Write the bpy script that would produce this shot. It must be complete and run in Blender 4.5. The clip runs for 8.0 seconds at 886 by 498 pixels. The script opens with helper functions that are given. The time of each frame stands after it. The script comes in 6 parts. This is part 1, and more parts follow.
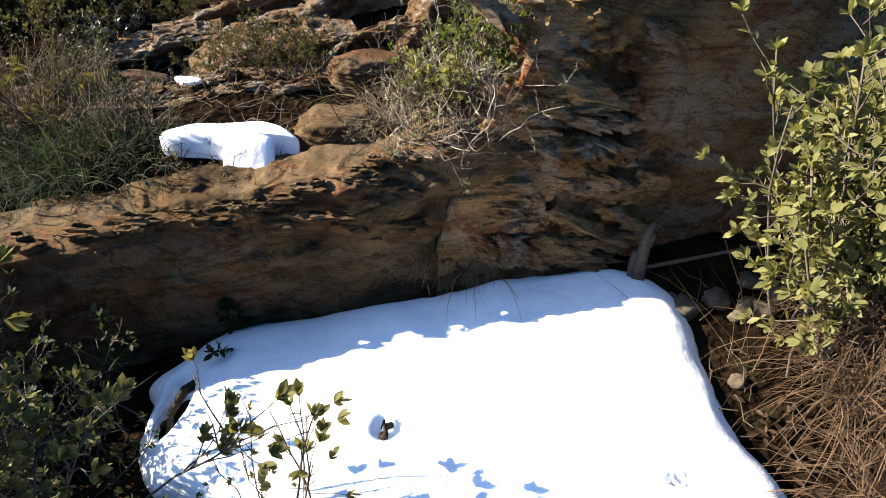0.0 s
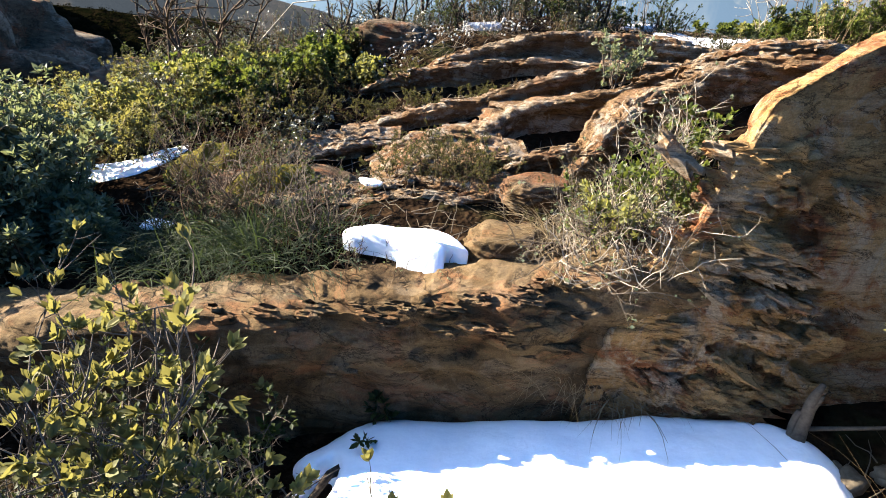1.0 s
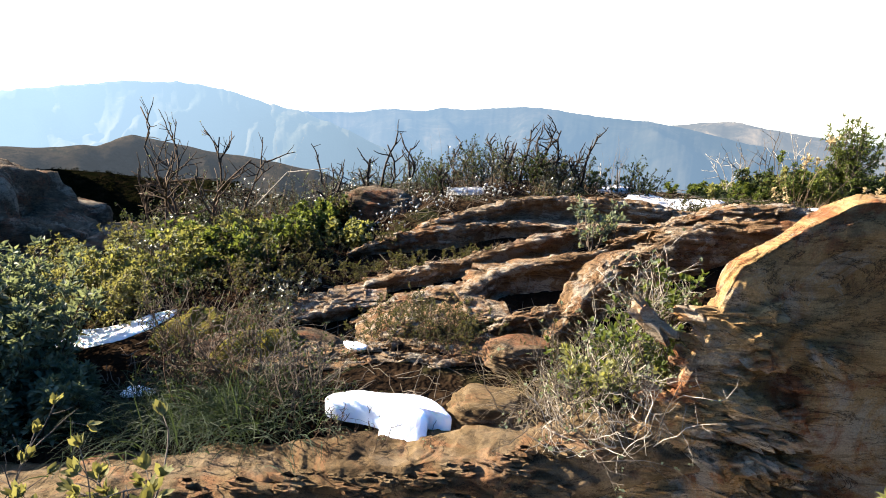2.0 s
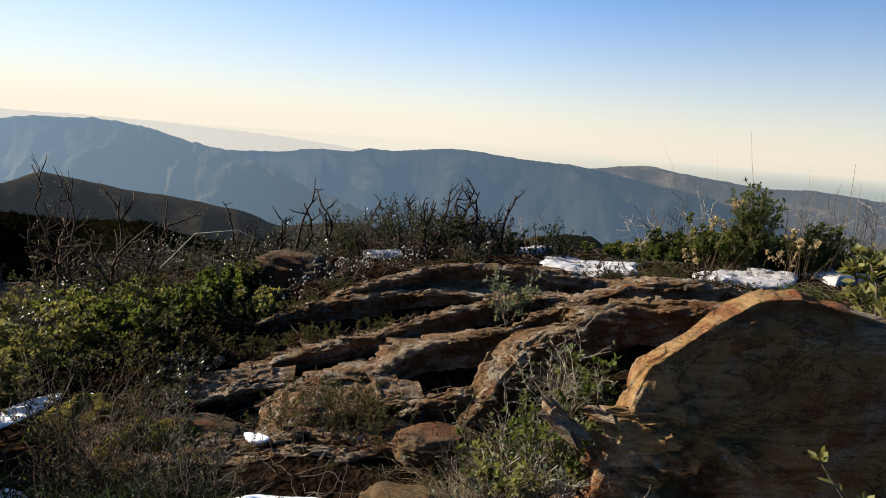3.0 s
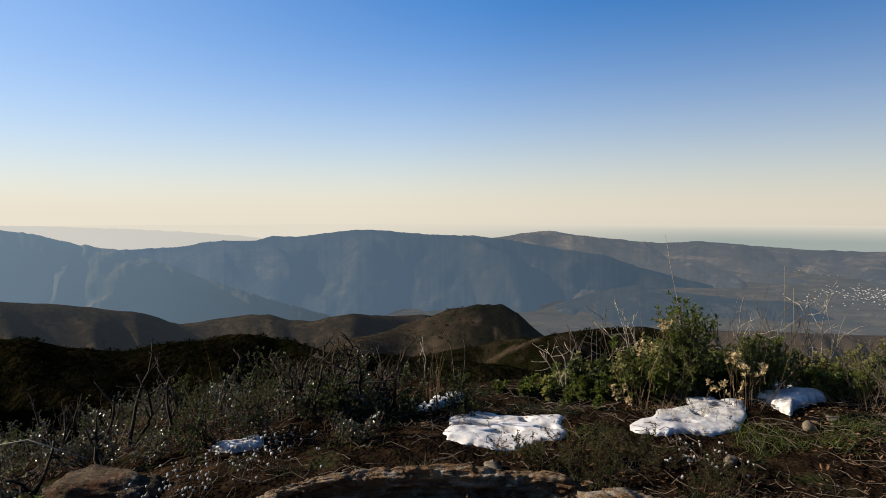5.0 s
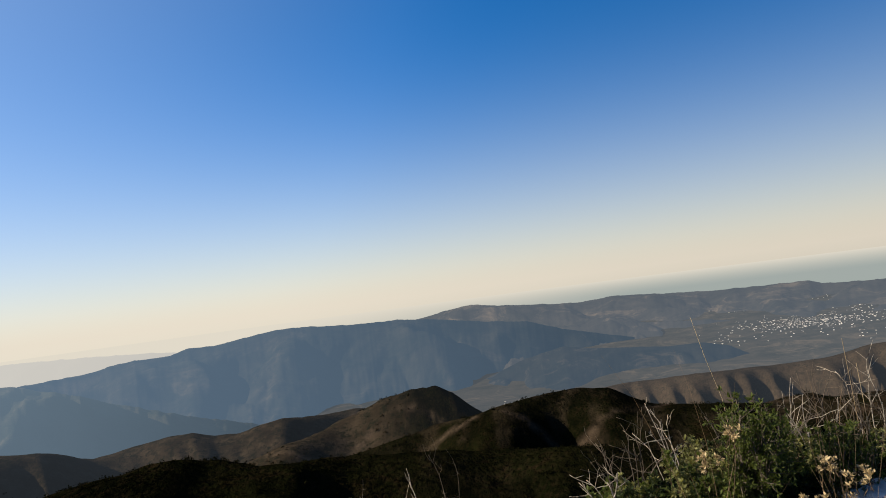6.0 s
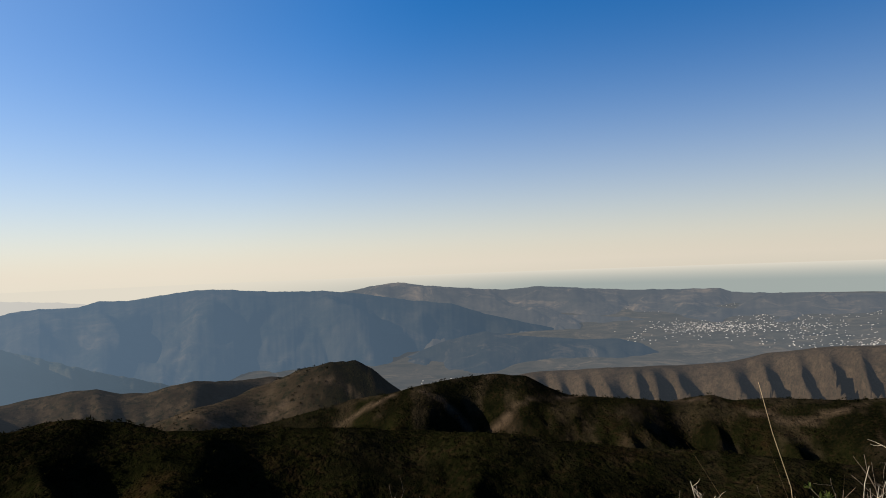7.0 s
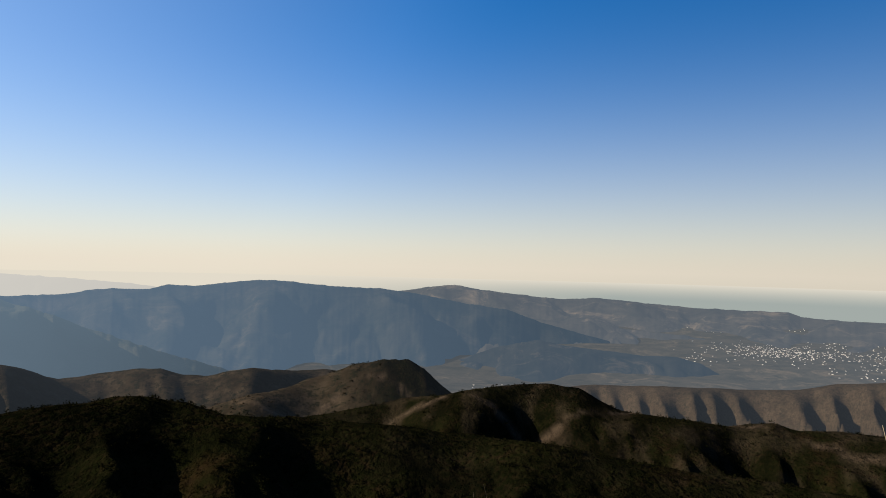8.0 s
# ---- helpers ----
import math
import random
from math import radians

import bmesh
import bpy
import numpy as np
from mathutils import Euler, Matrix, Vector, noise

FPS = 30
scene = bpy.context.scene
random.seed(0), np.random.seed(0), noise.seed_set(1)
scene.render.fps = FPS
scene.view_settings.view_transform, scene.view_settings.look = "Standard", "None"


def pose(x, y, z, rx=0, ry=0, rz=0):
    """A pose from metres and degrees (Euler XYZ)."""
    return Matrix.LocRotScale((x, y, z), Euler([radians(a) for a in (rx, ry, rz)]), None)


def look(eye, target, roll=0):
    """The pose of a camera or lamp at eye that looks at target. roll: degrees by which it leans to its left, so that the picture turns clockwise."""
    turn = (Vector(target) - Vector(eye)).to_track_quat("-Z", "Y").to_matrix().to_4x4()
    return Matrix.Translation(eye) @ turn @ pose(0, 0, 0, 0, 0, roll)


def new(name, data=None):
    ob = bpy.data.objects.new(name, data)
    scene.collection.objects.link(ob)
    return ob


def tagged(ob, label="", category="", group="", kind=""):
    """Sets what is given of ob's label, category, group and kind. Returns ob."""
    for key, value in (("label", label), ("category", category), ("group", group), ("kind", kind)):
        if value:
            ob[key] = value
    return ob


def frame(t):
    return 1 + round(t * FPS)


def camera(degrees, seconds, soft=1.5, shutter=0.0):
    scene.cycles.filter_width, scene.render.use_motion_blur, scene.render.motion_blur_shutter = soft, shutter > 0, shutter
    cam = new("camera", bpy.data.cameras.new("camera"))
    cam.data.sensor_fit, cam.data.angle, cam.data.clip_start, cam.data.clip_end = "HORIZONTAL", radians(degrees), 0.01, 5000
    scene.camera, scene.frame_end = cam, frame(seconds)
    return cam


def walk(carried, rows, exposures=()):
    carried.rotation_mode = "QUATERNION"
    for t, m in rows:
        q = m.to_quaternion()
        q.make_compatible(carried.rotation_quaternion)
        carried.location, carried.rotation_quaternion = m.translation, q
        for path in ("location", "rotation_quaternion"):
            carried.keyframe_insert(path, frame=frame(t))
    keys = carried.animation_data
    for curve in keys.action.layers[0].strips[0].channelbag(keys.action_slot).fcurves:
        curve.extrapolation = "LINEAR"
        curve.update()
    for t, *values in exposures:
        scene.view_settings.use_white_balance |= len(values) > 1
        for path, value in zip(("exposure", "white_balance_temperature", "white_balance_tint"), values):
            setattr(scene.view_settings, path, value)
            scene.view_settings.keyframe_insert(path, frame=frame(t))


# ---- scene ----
import functools
import itertools

cam = camera(68.0, 8.0, soft=0.95)
PATH = [
    (0, (0.854, 0.366, 2.206), (0.859, 2.02, 1.08), 2.4),
    (0.5, (0.739, 0.359, 2.288), (0.536, 2.015, 1.185), 4.1),
    (1, (0.657, 0.319, 2.328), (0.311, 2.067, 1.42), 4.5),
    (1.5, (0.658, 0.292, 2.372), (0.183, 2.13, 1.743), 2.7),
    (1.7, (0.676, 0.295, 2.374), (0.226, 2.163, 1.82), 3.0),
    (2.8, (0.72, 0.423, 2.539), (0.494, 2.373, 2.155), 4.6),
    (3, (0.738, 0.472, 2.563), (0.556, 2.433, 2.214), 4.5),
    (3.5, (0.779, 0.644, 2.616), (0.798, 2.633, 2.411), 3.8),
    (4, (0.928, 1.049, 2.692), (0.876, 3.048, 2.669), 2.6),
    (4.2, (0.97, 1.216, 2.781), (0.967, 3.215, 2.704), 2.4),
    (5.3, (0.737, 1.798, 3.016), (0.842, 3.791, 2.885), -0.8),
    (5.5, (0.648, 1.943, 3.058), (0.801, 3.928, 2.866), -0.3),
    (5.7, (0.668, 2.133, 3.08), (0.74, 4.129, 2.974), -1.8),
    (5.8, (0.519, 2.334, 3.085), (0.695, 4.326, 3.065), -1.8),
    (6, (0.453, 2.62, 3.214), (0.788, 4.587, 3.343), -7.5),
    (6.1, (0.398, 2.785, 3.28), (0.755, 4.745, 3.452), -6.7),
    (6.5, (0.256, 3.184, 3.511), (0.625, 5.149, 3.533), 0.0),
    (6.8, (0.173, 3.597, 3.57), (0.661, 5.536, 3.608), -0.5),
    (7, (0.145, 3.824, 3.571), (0.678, 5.751, 3.617), -2.2),
    (7.5, (0.03, 3.83, 3.61), (0.47, 5.781, 3.599), -2.1),
    (8, (-0.2, 3.86, 3.63), (0.159, 5.827, 3.688), 1.4),
]
walk(cam, [(t, look(e, g, r)) for t, e, g, r in PATH],
     exposures=[(0, 2.32), (0.5, 2.66), (1.0, 3.08), (1.5, 3.35), (1.7, 3.3), (2.8, 1.42), (4.2, 1.15), (5.3, 1.05), (8, 1.07)])

# ---- world and sun ----
SUN_AZ, SUN_EL = -84.0, 26.0  # degrees right of +y, degrees above the horizon
SKY_SAT, SKY_VAL, HAZE = 1.28, 1.52, (7.8, 7.0, 5.8, 1)
world = bpy.data.worlds.new("world")
scene.world = world
world.use_nodes = True
wn = world.node_tree.nodes
sky = wn.new("ShaderNodeTexSky")
sky.sky_type, sky.sun_disc = "NISHITA", False
sky.sun_elevation, sky.sun_rotation = radians(SUN_EL), radians(SUN_AZ)
sky.altitude, sky.air_density, sky.dust_density, sky.ozone_density = 700, 1.0, 0.35, 4.0
wl = world.node_tree.links


def wmath(op, a, b):
    n = wn.new("ShaderNodeMath")
    n.operation, n.use_clamp = op, op == "MULTIPLY_ADD"
    for s, v in zip(n.inputs, (a, b)):
        if isinstance(v, (int, float)):
            s.default_value = v
        else:
            wl.new(v, s)
    return n.outputs[0]


# sky: deep blue overhead, thick sunlit haze all round the horizon
deep = wn.new("ShaderNodeHueSaturation")
deep.inputs["Saturation"].default_value, deep.inputs["Value"].default_value = SKY_SAT, SKY_VAL
azure = wn.new("ShaderNodeMix")
azure.data_type, azure.blend_type = "RGBA", "MULTIPLY"
azure.inputs[0].default_value = 1.0
azure.inputs[7].default_value = (0.97, 0.98, 1.06, 1)
wl.new(sky.outputs[0], azure.inputs[6])
wl.new(azure.outputs[2], deep.inputs["Color"])
way = wn.new("ShaderNodeTexCoord").outputs["Generated"]
up = wn.new("ShaderNodeSeparateXYZ")
wl.new(way, up.inputs[0])
low = wmath("SUBTRACT", 1.0, wmath("MINIMUM", wmath("MULTIPLY", wmath("ABSOLUTE", up.outputs[2], 0.0), 2.25), 1.0))
toward = wn.new("ShaderNodeVectorMath")
toward.operation = "DOT_PRODUCT"
wl.new(way, toward.inputs[0])
toward.inputs[1].default_value = (math.sin(radians(SUN_AZ)) * math.cos(radians(SUN_EL)), math.cos(radians(SUN_AZ)) * math.cos(radians(SUN_EL)), math.sin(radians(SUN_EL)))
glow = wmath("MULTIPLY", wmath("POWER", wmath("MAXIMUM", toward.outputs["Value"], 0.0), 1.6), 0.55)
veil = wmath("MULTIPLY", wmath("POWER", low, 2.9), 0.93)
hazy = wn.new("ShaderNodeMix")
hazy.data_type = "RGBA"
wl.new(veil, hazy.inputs[0])
bright = wn.new("ShaderNodeMix")
bright.data_type = "RGBA"
wl.new(glow, bright.inputs[0])
wl.new(deep.outputs[0], bright.inputs[6])
bright.inputs[7].default_value = (6.0, 6.7, 7.2, 1)
away = wn.new("ShaderNodeMapRange")  # the sky deepens gently away from the sun
for slot, v in zip(away.inputs[1:5], (0.15, -0.75, 1.0, 0.50)):
    slot.default_value = v
wl.new(toward.outputs["Value"], away.inputs[0])
deepen = wn.new("ShaderNodeVectorMath")
deepen.operation = "SCALE"
wl.new(bright.outputs[2], deepen.inputs[0])
wl.new(away.outputs[0], deepen.inputs["Scale"])
wl.new(deepen.outputs[0], hazy.inputs[6])
hazy.inputs[7].default_value = HAZE
dim = wn.new("ShaderNodeMapRange")  # the haze too is duller away from the sun
for slot, v in zip(dim.inputs[1:5], (0.2, -0.7, 1.0, 0.87)):
    slot.default_value = v
wl.new(toward.outputs["Value"], dim.inputs[0])
dull = wn.new("ShaderNodeVectorMath")
dull.operation = "SCALE"
wl.new(hazy.outputs[2], dull.inputs[0])
wl.new(dim.outputs[0], dull.inputs["Scale"])
wl.new(dull.outputs[0], wn["Background"].inputs[0])
wn["Background"].inputs[1].default_value = 0.05
sun_dir = Vector((math.sin(radians(SUN_AZ)) * math.cos(radians(SUN_EL)), math.cos(radians(SUN_AZ)) * math.cos(radians(SUN_EL)), math.sin(radians(SUN_EL))))
sun = new("sun", bpy.data.lights.new("sun", "SUN"))
sun.data.energy, sun.data.angle, sun.data.color = 5.0, radians(0.6), (1.0, 0.89, 0.73)
sun.matrix_world = look(sun_dir * 50, (0, 0, 0))


# ---- materials ----
class Nodes:
    """A small helper to write node materials."""

    def __init__(self, name, rough=0.8, spec=0.1):
        self.m = bpy.data.materials.new(name)
        self.m.use_nodes = True
        self.t = self.m.node_tree
        self.b = self.t.nodes["Principled BSDF"]
        self.out = self.t.nodes["Material Output"]
        self.b.inputs["Roughness"].default_value = rough
        self.b.inputs["Specular IOR Level"].default_value = spec
        self.place = self.t.nodes.new("ShaderNodeNewGeometry").outputs["Position"]

    def link(self, a, b):
        self.t.links.new(a, b)

    def mapped(self, scale=(1, 1, 1), turn=(0, 0, 0)):
        n = self.t.nodes.new("ShaderNodeMapping")
        n.inputs["Scale"].default_value = scale
        n.inputs["Rotation"].default_value = [radians(a) for a in turn]
        self.link(self.place, n.inputs["Vector"])
        return n.outputs[0]

    def noise(self, scale, detail=4, rough=0.6, vec=None, distort=0.0):
        n = self.t.nodes.new("ShaderNodeTexNoise")
        n.inputs["Scale"].default_value, n.inputs["Detail"].default_value = scale, detail
        n.inputs["Roughness"].default_value, n.inputs["Distortion"].default_value = rough, distort
        self.link(vec if vec else self.place, n.inputs["Vector"])
        return n.outputs["Fac"]

    def ramp(self, fac, stops):
        n = self.t.nodes.new("ShaderNodeValToRGB")
        e = n.color_ramp.elements
        while len(e) < len(stops):
            e.new(0.5)
        for k, (p, c) in zip(e, stops):
            k.position, k.color = p, (*c, 1) if len(c) == 3 else c
        self.link(fac, n.inputs[0])
        return n.outputs[0]

    def mix(self, fac, a, b, how="MIX"):
        n = self.t.nodes.new("ShaderNodeMix")
        n.data_type, n.blend_type = "RGBA", how
        for s, v in ((n.inputs[0], fac), (n.inputs[6], a), (n.inputs[7], b)):
            if isinstance(v, (int, float)):
                s.default_value = v
            elif isinstance(v, tuple):
                s.default_value = (*v, 1)
            else:
                self.link(v, s)
        return n.outputs[2]

    def math(self, op, a, b):
        n = self.t.nodes.new("ShaderNodeMath")
        n.operation = op
        for s, v in zip(n.inputs, (a, b)):
            if isinstance(v, (int, float)):
                s.default_value = v
            else:
                self.link(v, s)
        return n.outputs[0]

    def colour(self, c):
        if isinstance(c, tuple):
            self.b.inputs["Base Color"].default_value = (*c, 1)
        else:
            self.link(c, self.b.inputs["Base Color"])
        return self

    def bump(self, height, strength=0.5, distance=0.02):
        n = self.t.nodes.new("ShaderNodeBump")
        n.inputs["Strength"].default_value, n.inputs["Distance"].default_value = strength, distance
        self.link(height, n.inputs["Height"])
        old = self.b.inputs["Normal"].links
        if old:
            self.link(old[0].from_socket, n.inputs["Normal"])
        self.link(n.outputs[0], self.b.inputs["Normal"])
        return self

    def random(self, island=False):
        if island:
            return self.t.nodes.new("ShaderNodeNewGeometry").outputs["Random Per Island"]
        return self.t.nodes.new("ShaderNodeObjectInfo").outputs["Random"]

    def translucent(self, colour, amount):
        tr = self.t.nodes.new("ShaderNodeBsdfTranslucent")
        mx = self.t.nodes.new("ShaderNodeMixShader")
        mx.inputs[0].default_value = amount
        if isinstance(colour, tuple):
            tr.inputs[0].default_value = (*colour, 1)
        else:
            self.link(colour, tr.inputs[0])
        self.link(self.b.outputs[0], mx.inputs[1])
        self.link(tr.outputs[0], mx.inputs[2])
        self.link(mx.outputs[0], self.out.inputs[0])
        return self


def rock_material(name, dark, mid, light, lichen, lichen_amount, turn=(0, 18, 0), stretch=(0.7, 0.8, 2.3), grey=0.5, red=0.5, relief=1.0):
    """Banded sandstone: olive-brown body, rusty and grey-cream patches, dark seams, lichen and grain."""
    n = Nodes(name, 0.95, 0.06)
    strata = n.noise(5.5, 10, 0.72, n.mapped(stretch, turn), 1.2)
    bands = n.noise(13.0, 8, 0.7, n.mapped((stretch[0] * 0.5, stretch[1] * 0.6, stretch[2]), turn), 0.9)
    patch = n.noise(3.2, 10, 0.72, None, 0.8)
    base = n.ramp(patch, [(0.30, dark), (0.43, mid), (0.56, light), (0.70, mid)])
    rust = n.noise(3.4, 8, 0.72, n.mapped((1, 1, 1.5), (20, -14, 40)), 0.8)
    base = n.mix(n.ramp(rust, [(0.50, (0, 0, 0)), (0.60, (red, red, red))]), base, (0.21, 0.075, 0.035))
    pale = n.noise(2.7, 9, 0.74, n.mapped((1, 1, 1.3), (-30, 25, 10)), 1.2)
    base = n.mix(n.ramp(pale, [(0.49, (0, 0, 0)), (0.59, (grey, grey, grey))]), base, (0.36, 0.315, 0.25))
    base = n.mix(n.ramp(bands, [(0.38, (0.8, 0.8, 0.8)), (0.50, (0, 0, 0))]), base, n.mix(0.62, base, dark))
    base = n.mix(n.ramp(bands, [(0.55, (0, 0, 0)), (0.70, (0.6, 0.6, 0.6))]), base, n.mix(0.5, base, light))
    spots = n.noise(9.0, 8, 0.75, None, 0.5)
    base = n.mix(n.ramp(spots, [(lichen_amount, (0, 0, 0)), (lichen_amount + 0.07, (0.8, 0.8, 0.8))]), base, lichen)
    seam = n.ramp(n.noise(2.6, 9, 0.7, n.mapped(stretch, turn), 1.5), [(0.480, (0, 0, 0)), (0.494, (0.9, 0.9, 0.9)), (0.508, (0, 0, 0))])
    base = n.mix(seam, base, (0.012, 0.009, 0.006))
    grain = n.noise(170.0, 3, 0.7)
    base = n.mix(0.4, base, n.ramp(grain, [(0.3, (0.12, 0.09, 0.06)), (0.7, (0.78, 0.66, 0.5))]), "OVERLAY")
    n.colour(base)
    n.bump(strata, 0.7, 0.05 * relief).bump(bands, 0.8, 0.025 * relief).bump(n.noise(11.0, 10, 0.75, n.mapped(stretch, turn)), 1.0, 0.05 * relief).bump(n.noise(45.0, 8, 0.75), 0.9, 0.02 * relief).bump(grain, 0.5, 0.004)
    return n.m


def leaf_material(name, dark, light, glow, amount=0.4, rough=0.6, spec=0.12):
    n = Nodes(name, rough, spec)
    r = n.math("FRACT", n.math("ADD", n.random(True), n.random()), 0.0)
    c = n.ramp(r, [(0.0, dark), (0.55, tuple((a + b) / 2 for a, b in zip(dark, light))), (1.0, light)])
    c = n.mix(n.noise(60.0, 2), c, n.mix(0.5, c, light))
    n.colour(c).bump(n.noise(220.0, 2), 0.25, 0.002)
    n.translucent(glow, amount)
    return n.m


def plain_material(name, a, b, scale=30.0, rough=0.85, bump=0.4, dist=0.005, island=False):
    n = Nodes(name, rough, 0.06)
    f = n.noise(scale, 5, 0.65)
    c = n.ramp(f, [(0.3, a), (0.7, b)])
    if island:
        c = n.mix(n.math("MULTIPLY", n.random(True), 0.6), c, b)
    n.colour(c).bump(n.noise(scale * 4, 4), bump, dist)
    return n.m


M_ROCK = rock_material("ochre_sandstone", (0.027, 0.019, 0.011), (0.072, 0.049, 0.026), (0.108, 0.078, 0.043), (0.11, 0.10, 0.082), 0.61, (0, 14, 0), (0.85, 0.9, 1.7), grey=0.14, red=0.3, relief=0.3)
M_SLAB = rock_material("olive_brown_sandstone", (0.11, 0.070, 0.036), (0.28, 0.170, 0.074), (0.36, 0.245, 0.120), (0.32, 0.30, 0.25), 0.62, (0, -14, 0), (0.6, 0.8, 2.6), 0.85, 0.85, relief=0.6)
M_BED = rock_material("weathered_sandstone", (0.0723, 0.0442, 0.0255), (0.1615, 0.1011, 0.0570), (0.2584, 0.1734, 0.1011), (0.3910, 0.3655, 0.3145), 0.51, (0, 10, -36), (0.7, 1.2, 3.0), 0.5, 0.4)
M_DARKROCK = rock_material("dark_sandstone", (0.0280, 0.0224, 0.0168), (0.0672, 0.0504, 0.0336), (0.1120, 0.0840, 0.0560), (0.1120, 0.1064, 0.0896), 0.6)
M_STONE = plain_material("grey_brown_stone", (0.0576, 0.0432, 0.0288), (0.1440, 0.1200, 0.0864), 25)
M_BARK = plain_material("grey_twig_bark", (0.0300, 0.0225, 0.0165), (0.1150, 0.0930, 0.0710), 60, island=True)
M_BROWN = plain_material("brown_twig_bark", (0.0228, 0.0144, 0.0090), (0.0768, 0.0516, 0.0324), 60, island=True)
M_BURNT = plain_material("charred_bark", (0.010, 0.0075, 0.006), (0.048, 0.037, 0.027), 50)
M_DEADWOOD = plain_material("silver_dead_wood", (0.16, 0.13, 0.10), (0.42, 0.37, 0.30), 45)
M_LEAF_YELLOW = leaf_material("yellow_green_leaf", (0.026, 0.030, 0.010), (0.150, 0.142, 0.052), (0.20, 0.18, 0.045), 0.36)
M_LEAF_OLIVE = leaf_material("olive_leaf", (0.045, 0.050, 0.016), (0.19, 0.185, 0.075), (0.252, 0.238, 0.049), 0.35)
M_LEAF_GREEN = leaf_material("bright_green_leaf", (0.0127, 0.0229, 0.0059), (0.0723, 0.0892, 0.0187), (0.1445, 0.1700, 0.0255), 0.30)
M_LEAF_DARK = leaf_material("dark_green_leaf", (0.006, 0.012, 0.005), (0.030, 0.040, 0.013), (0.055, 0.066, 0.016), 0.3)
M_LEAF_GREY = leaf_material("grey_green_leaf", (0.030, 0.040, 0.022), (0.135, 0.150, 0.095), (0.17, 0.19, 0.075), 0.36)
M_HEATH = leaf_material("heath_needle", (0.0065, 0.0078, 0.0033), (0.0377, 0.0345, 0.0130), (0.0910, 0.0845, 0.0228), 0.35)
M_STRAW = leaf_material("dry_grass", (0.0525, 0.0300, 0.0158), (0.1875, 0.1312, 0.0750), (0.2025, 0.1350, 0.0600), 0.25)
M_GLINT = leaf_material("small_glossy_dark_leaf", (0.009, 0.012, 0.006), (0.055, 0.053, 0.030), (0.07, 0.07, 0.025), 0.22, 0.34, 0.6)
M_STRAW_PALE = leaf_material("pale_straw", (0.0900, 0.0600, 0.0338), (0.2850, 0.2250, 0.1425), (0.2700, 0.2025, 0.0975), 0.25)
# litter much darker than M_DRYLEAF, for the ground by ledge and slab
M_LITTER_DARK = leaf_material("dark_dead_leaf", (0.012, 0.008, 0.005), (0.06, 0.036, 0.022), (0.05, 0.03, 0.015), 0.1)
M_TUSSOCK = leaf_material("reddish_dry_grass", (0.0280, 0.0152, 0.0088), (0.1240, 0.0800, 0.0480), (0.1200, 0.0720, 0.0360), 0.2)
M_NEARBARK = plain_material("dark_grey_twig_bark", (0.035, 0.028, 0.022), (0.12, 0.10, 0.08), 60, island=True)
M_GRASS = leaf_material("green_grass", (0.0056, 0.0140, 0.0063), (0.0238, 0.0350, 0.0140), (0.0420, 0.0595, 0.0168), 0.3)
M_DRYLEAF = leaf_material("dead_brown_leaf", (0.0504, 0.0252, 0.0126), (0.1680, 0.0952, 0.0476), (0.1680, 0.0896, 0.0336), 0.25)
M_PALE = leaf_material("pale_withered_leaf", (0.22, 0.15, 0.07), (0.46, 0.36, 0.20), (0.42, 0.32, 0.14), 0.3)
M_WHITE = plain_material("white_seed_head", (0.1568, 0.1456, 0.1232), (0.3472, 0.3304, 0.2968), 120, island=True)
M_MOSS = plain_material("yellow_moss", (0.0360, 0.0324, 0.0054), (0.1296, 0.1044, 0.0162), 40, 0.95, 0.9, 0.02)


def snow_material(name, a, b):
    n = Nodes(name, 0.55, 0.3)
    n.colour(n.ramp(n.noise(9.0, 5, 0.7), [(0.35, a), (0.6, b)]))
    n.b.inputs["Subsurface Weight"].default_value = 0.25
    n.b.inputs["Subsurface Radius"].default_value = (0.03, 0.04, 0.05)
    n.b.inputs["Subsurface Scale"].default_value = 0.5
    n.bump(n.noise(28.0, 5, 0.6), 0.35, 0.012).bump(n.noise(380.0, 2), 0.35, 0.002)
    return n.m


M_SNOW = snow_material("clean_old_snow", (0.80, 0.82, 0.85), (0.88, 0.89, 0.91))
M_SNOW_DIRTY = snow_material("grainy_old_snow", (0.26, 0.24, 0.225), (0.52, 0.50, 0.485))


